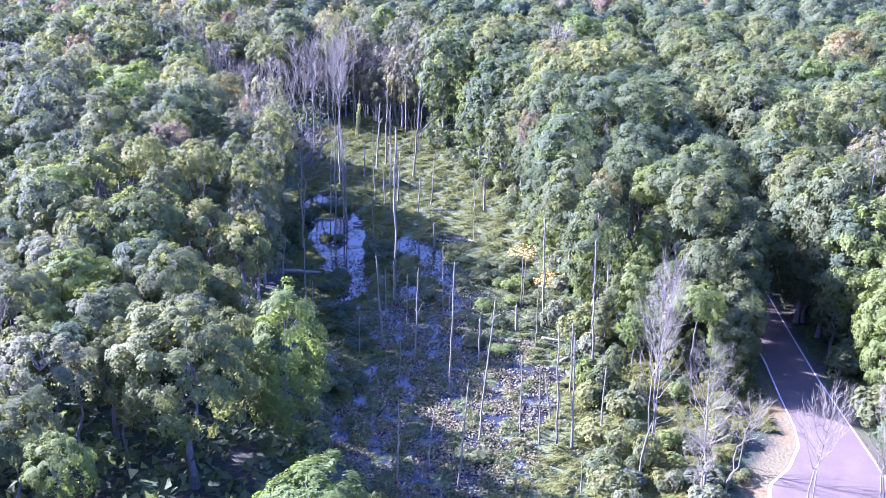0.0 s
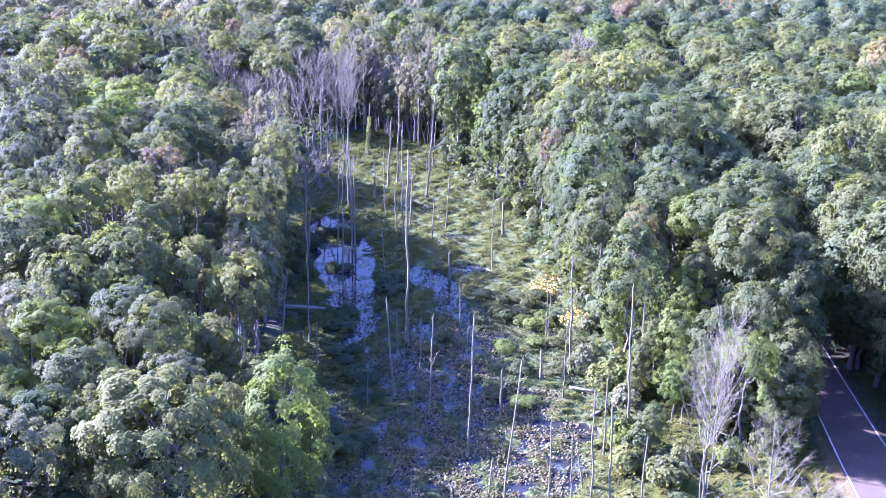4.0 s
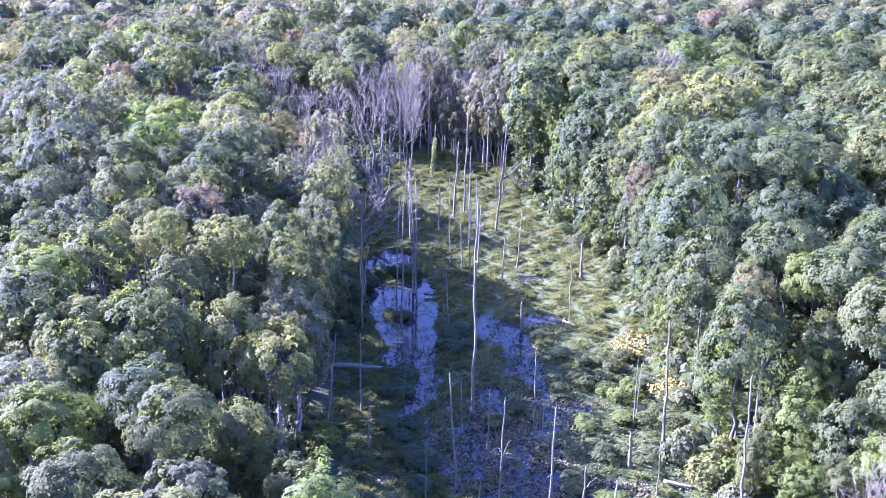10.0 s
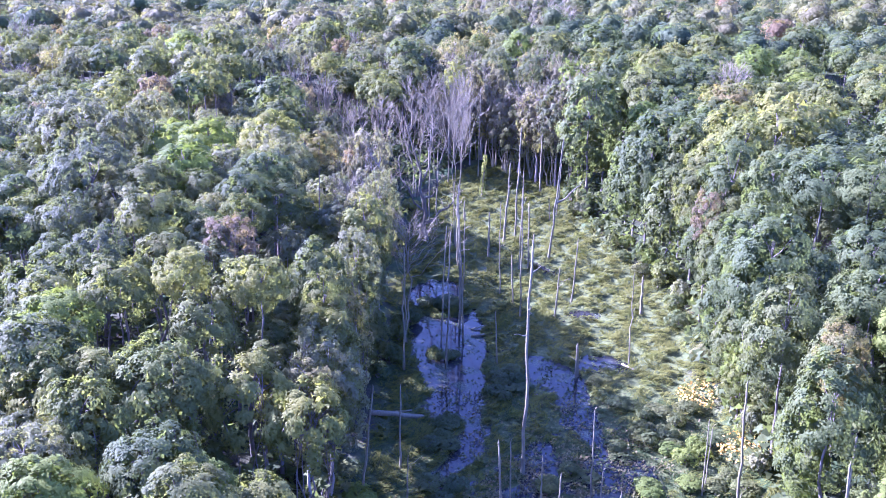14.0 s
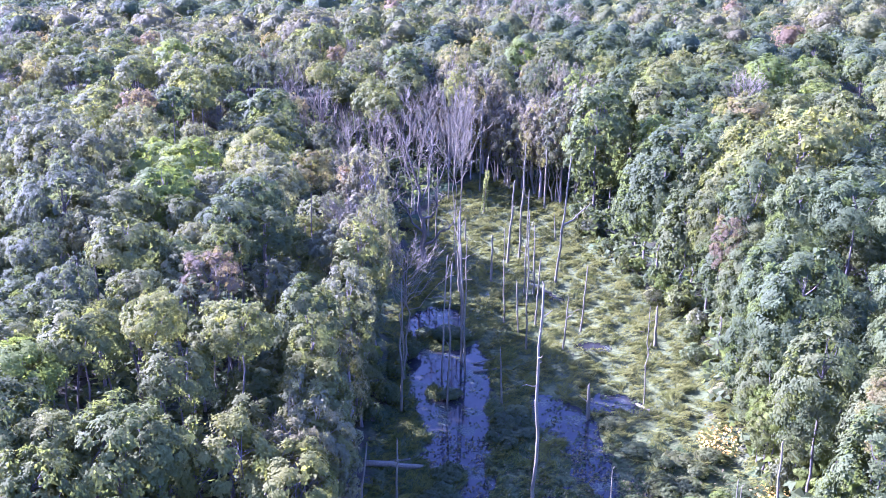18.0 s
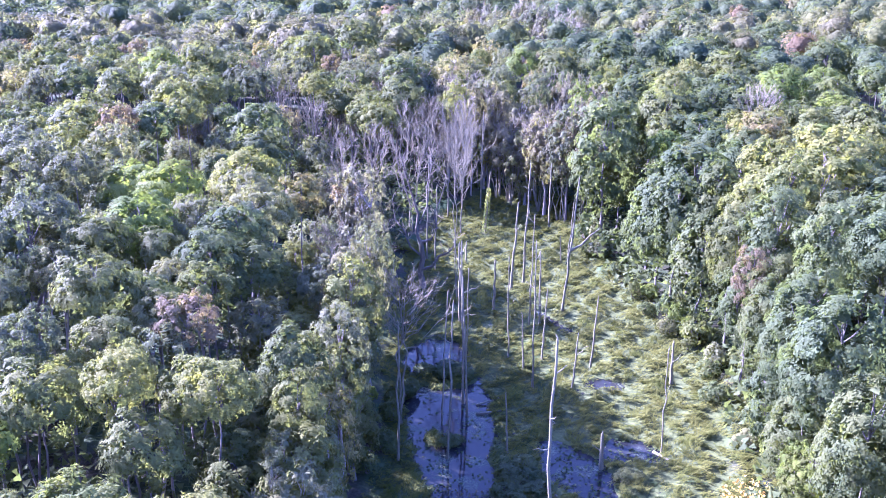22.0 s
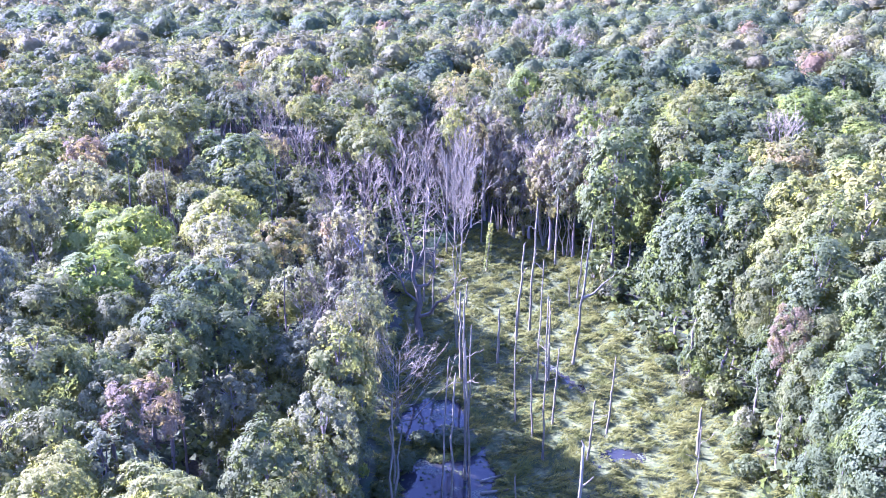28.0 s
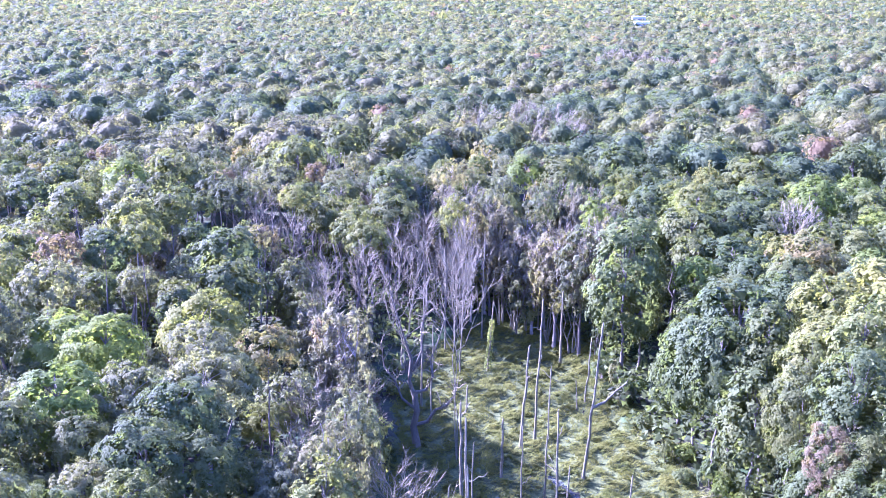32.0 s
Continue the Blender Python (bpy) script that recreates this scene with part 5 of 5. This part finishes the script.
log(-20.6, 120.1, -14.0, 121.8, 0.28)
log(-19.6, 121.3, -17.0, 123.0, 0.12)
log(11.0, 102.3, 13.4, 101.5, 0.2)
log(12.5, 96.5, 15.0, 98.2, 0.18)
log(-7.4, 101.8, -5.6, 103.6, 0.1)
log(-13.4, 143.6, -11.2, 144.6, 0.12)
log(-13.2, 141.6, -10.8, 142.2, 0.16)
log(14.8, 76.8, 17.6, 74.5, 0.14)
log(8.2, 84.0, 9.6, 88.0, 0.1)
log(3.6, 136.8, 6.6, 133.2, 0.12)
log(-5.4, 128.5, -3.4, 126.0, 0.12)

# ---- shrubs ----
shrub_lib = []
for v in range(3):
    V, F, C = crown(700 + v, 560, 0.27, 26, (0.35, 0.6), (1.3, 1.3, 1.0), 1.0, -0.6, 0.5, 1.0)
    R = np.random.default_rng(v)
    st = joined([tube(bend((0, 0, -0.2), c, R, 0.05, 4), [0.035, 0.03, 0.02, 0.01], 4) for c in C[:9]])
    shrub_lib.append((np_mesh("stem", *st, BARK, True), V, F))
shrub_mesh = {}


def shrub(kind, x, y, r, tall):
    v = int(abs(x * 5 + y * 3)) % 3
    stem, V, F = shrub_lib[v]
    if (kind, v) not in shrub_mesh:
        shrub_mesh[kind, v] = np_mesh("foliage", V, F, LEAF[kind])
    ob = new("shrub")
    ob.empty_display_size = 0.2
    ob.matrix_basis = pose(x, y, ground_z(x, y), 0, 0, (x * 77 + y * 13) % 360) @ Matrix.Diagonal((r / 1.3, r / 1.3, tall / 2.0, 1))
    part("stem", stem, ob)
    part("foliage", shrub_mesh[kind, v], ob)
    words = {"brt": "bright green", "map": "mid-green", "oak": "dark green", "ylw": "yellow-green", "pal": "pale green"}[kind]
    return tagged(ob, words + " leafy shrub at the edge of the marsh", "shrub", "shrubs at the marsh edge")


R_p = random.Random(31)
for k in range(30):                 # saplings on the right bank and the rough ground by the road
    y = R_p.uniform(89, 104) if k < 20 else R_p.uniform(106, 140)
    x = R_p.uniform(15.5, 27.5) if k < 20 else float(marsh_right(y)) + R_p.uniform(0.5, 4.5)
    grow(R_p.choice(["brt", "brt", "ylw", "map"]), round(x, 1), round(y, 1), R_p.uniform(4.5, 8.5), R_p.uniform(1.2, 1.9))

def mound(kind, x, y, rx, ry, tall, seed):
    """A low thicket: several shrubs grown into one another on a hummock."""
    u = random.Random(seed)
    for k in range(max(2, int(rx * ry * 0.8))):
        a, d = u.uniform(0, 6.28), u.uniform(0, 0.75) ** 0.5
        shrub(kind, round(x + math.cos(a) * d * rx, 2), round(y + math.sin(a) * d * ry, 2), u.uniform(0.9, 1.35), tall * u.uniform(0.75, 1.15))


mound("oak", -17.6, 149.0, 3.4, 2.6, 1.3, 1)
mound("oak", -16.0, 136.0, 1.9, 1.5, 1.2, 2)
mound("oak", -13.2, 118.5, 2.0, 4.0, 1.1, 3)
mound("oak", -10.0, 101.5, 2.2, 3.6, 1.2, 4)
mound("oak", -8.2, 130.0, 2.2, 4.6, 1.0, 5)
mound("oak", -10.0, 91.0, 2.4, 2.6, 1.3, 6)
mound("map", 1.6, 131.3, 2.0, 1.4, 1.0, 7)
mound("map", 2.4, 117.2, 1.4, 1.2, 1.0, 8)
mound("map", -1.0, 113.2, 1.3, 1.0, 1.0, 9)
mound("map", 6.4, 121.0, 3.6, 2.4, 1.2, 10)
mound("brt", 6.6, 111.8, 2.8, 2.2, 1.2, 11)
mound("brt", 8.8, 118.0, 2.2, 2.4, 1.3, 12)
mound("map", 10.2, 106.0, 2.5, 2.0, 1.0, 21)
mound("oak", 5.4, 106.2, 2.4, 1.8, 0.9, 22)
mound("map", 11.4, 113.4, 2.0, 2.0, 1.2, 23)
mound("map", 8.6, 125.2, 2.6, 2.2, 1.1, 24)
mound("oak", 4.2, 125.5, 2.4, 2.0, 0.9, 25)
mound("oak", 11.0, 121.0, 1.6, 2.0, 1.0, 26)
mound("map", 3.4, 101.0, 2.4, 1.6, 0.9, 13)
mound("brt", 6.0, 98.5, 1.4, 1.0, 0.8, 14)
mound("map", -3.6, 111.0, 1.6, 1.2, 0.9, 15)
mound("map", 4.6, 76.5, 1.8, 1.0, 0.9, 16)
mound("oak", -12.0, 109.5, 1.6, 2.6, 1.1, 17)
mound("oak", -20.6, 142.0, 1.4, 5.0, 1.8, 18)
mound("oak", -20.8, 131.0, 1.6, 4.0, 2.0, 19)
R_s = random.Random(9)
made = 0
while made < 130:                   # along both banks and on the rough ground by the road
    y = R_s.uniform(64, 205)
    if made < 50:
        x, y = R_s.uniform(13, 29), R_s.uniform(66, 104)
    elif made < 100:
        x = float(marsh_right(y)) + R_s.uniform(-0.8, 3.2)
    else:
        x = float(marsh_left(y)) + R_s.uniform(-5.5, 0.8)
    if road_gap(np.array([x]), np.array([y]))[0] < 4.2 or pool_share(np.array([x]), np.array([y]))[0] > 0.1:
        continue
    shrub(R_s.choice(["brt", "map", "map", "oak", "ylw", "pal"]), round(x, 1), round(y, 1), R_s.uniform(0.8, 2.0), R_s.uniform(1.0, 3.2))
    made += 1

made = 0
while made < 24:                    # bushes on the rough ground beside the road
    x, y = R_s.uniform(17, 26.5), R_s.uniform(65, 82)
    if road_gap(np.array([x]), np.array([y]))[0] > 2.6:
        shrub(R_s.choice(["brt", "map", "ylw", "oak"]), round(x, 1), round(y, 1), R_s.uniform(0.6, 1.1), R_s.uniform(0.6, 1.3))
        made += 1
for k in range(48):                 # the thicket beyond the road
    y = R_s.uniform(74, 132)
    shrub(R_s.choice(["oak", "map", "oak", "map", "brt"]), round(float(road_right(y)) + 2.0 + R_s.uniform(0, 9), 1), round(y, 1), R_s.uniform(1.5, 2.8), R_s.uniform(2.2, 6.0))

# ---- undergrowth ----
ux, uy = scattered(225000, (-95, 90, 30, 262), lambda x, y: np.where(y < 60, 1, 1 - marsh_share(x, y)) * np.where(y < 60, 1, 1 - marsh_share(x + 2, y)) * (road_gap(x, y) > 4.0) * soft(waves(x, y, 6.0, 81, 3) * 0.8 + 0.6) * (x > -0.58 * (y - 40) - 30) * (x < 0.44 * y + 14) * ((x < 12) | (x > 34) | (y > 98) | (y < 62)), R_m)
un = len(ux)
uz = height(ux, uy) + R_m.uniform(0.1, 1.0, un) * (1.2 + 3.2 * np.clip(waves(ux, uy, 7.0, 82, 3) + 0.35, 0, 1.4))
under = new("undergrowth", np_mesh("undergrowth", *leaflets(np.stack([ux, uy, uz], 1), R_m.normal(size=(un, 3)) * 0.55 + [0, 0, 0.8], 0.85, 0.7, R_m), LEAF["oak"]))
tagged(under, "low green undergrowth on the woodland floor", "undergrowth", kind="stuff")
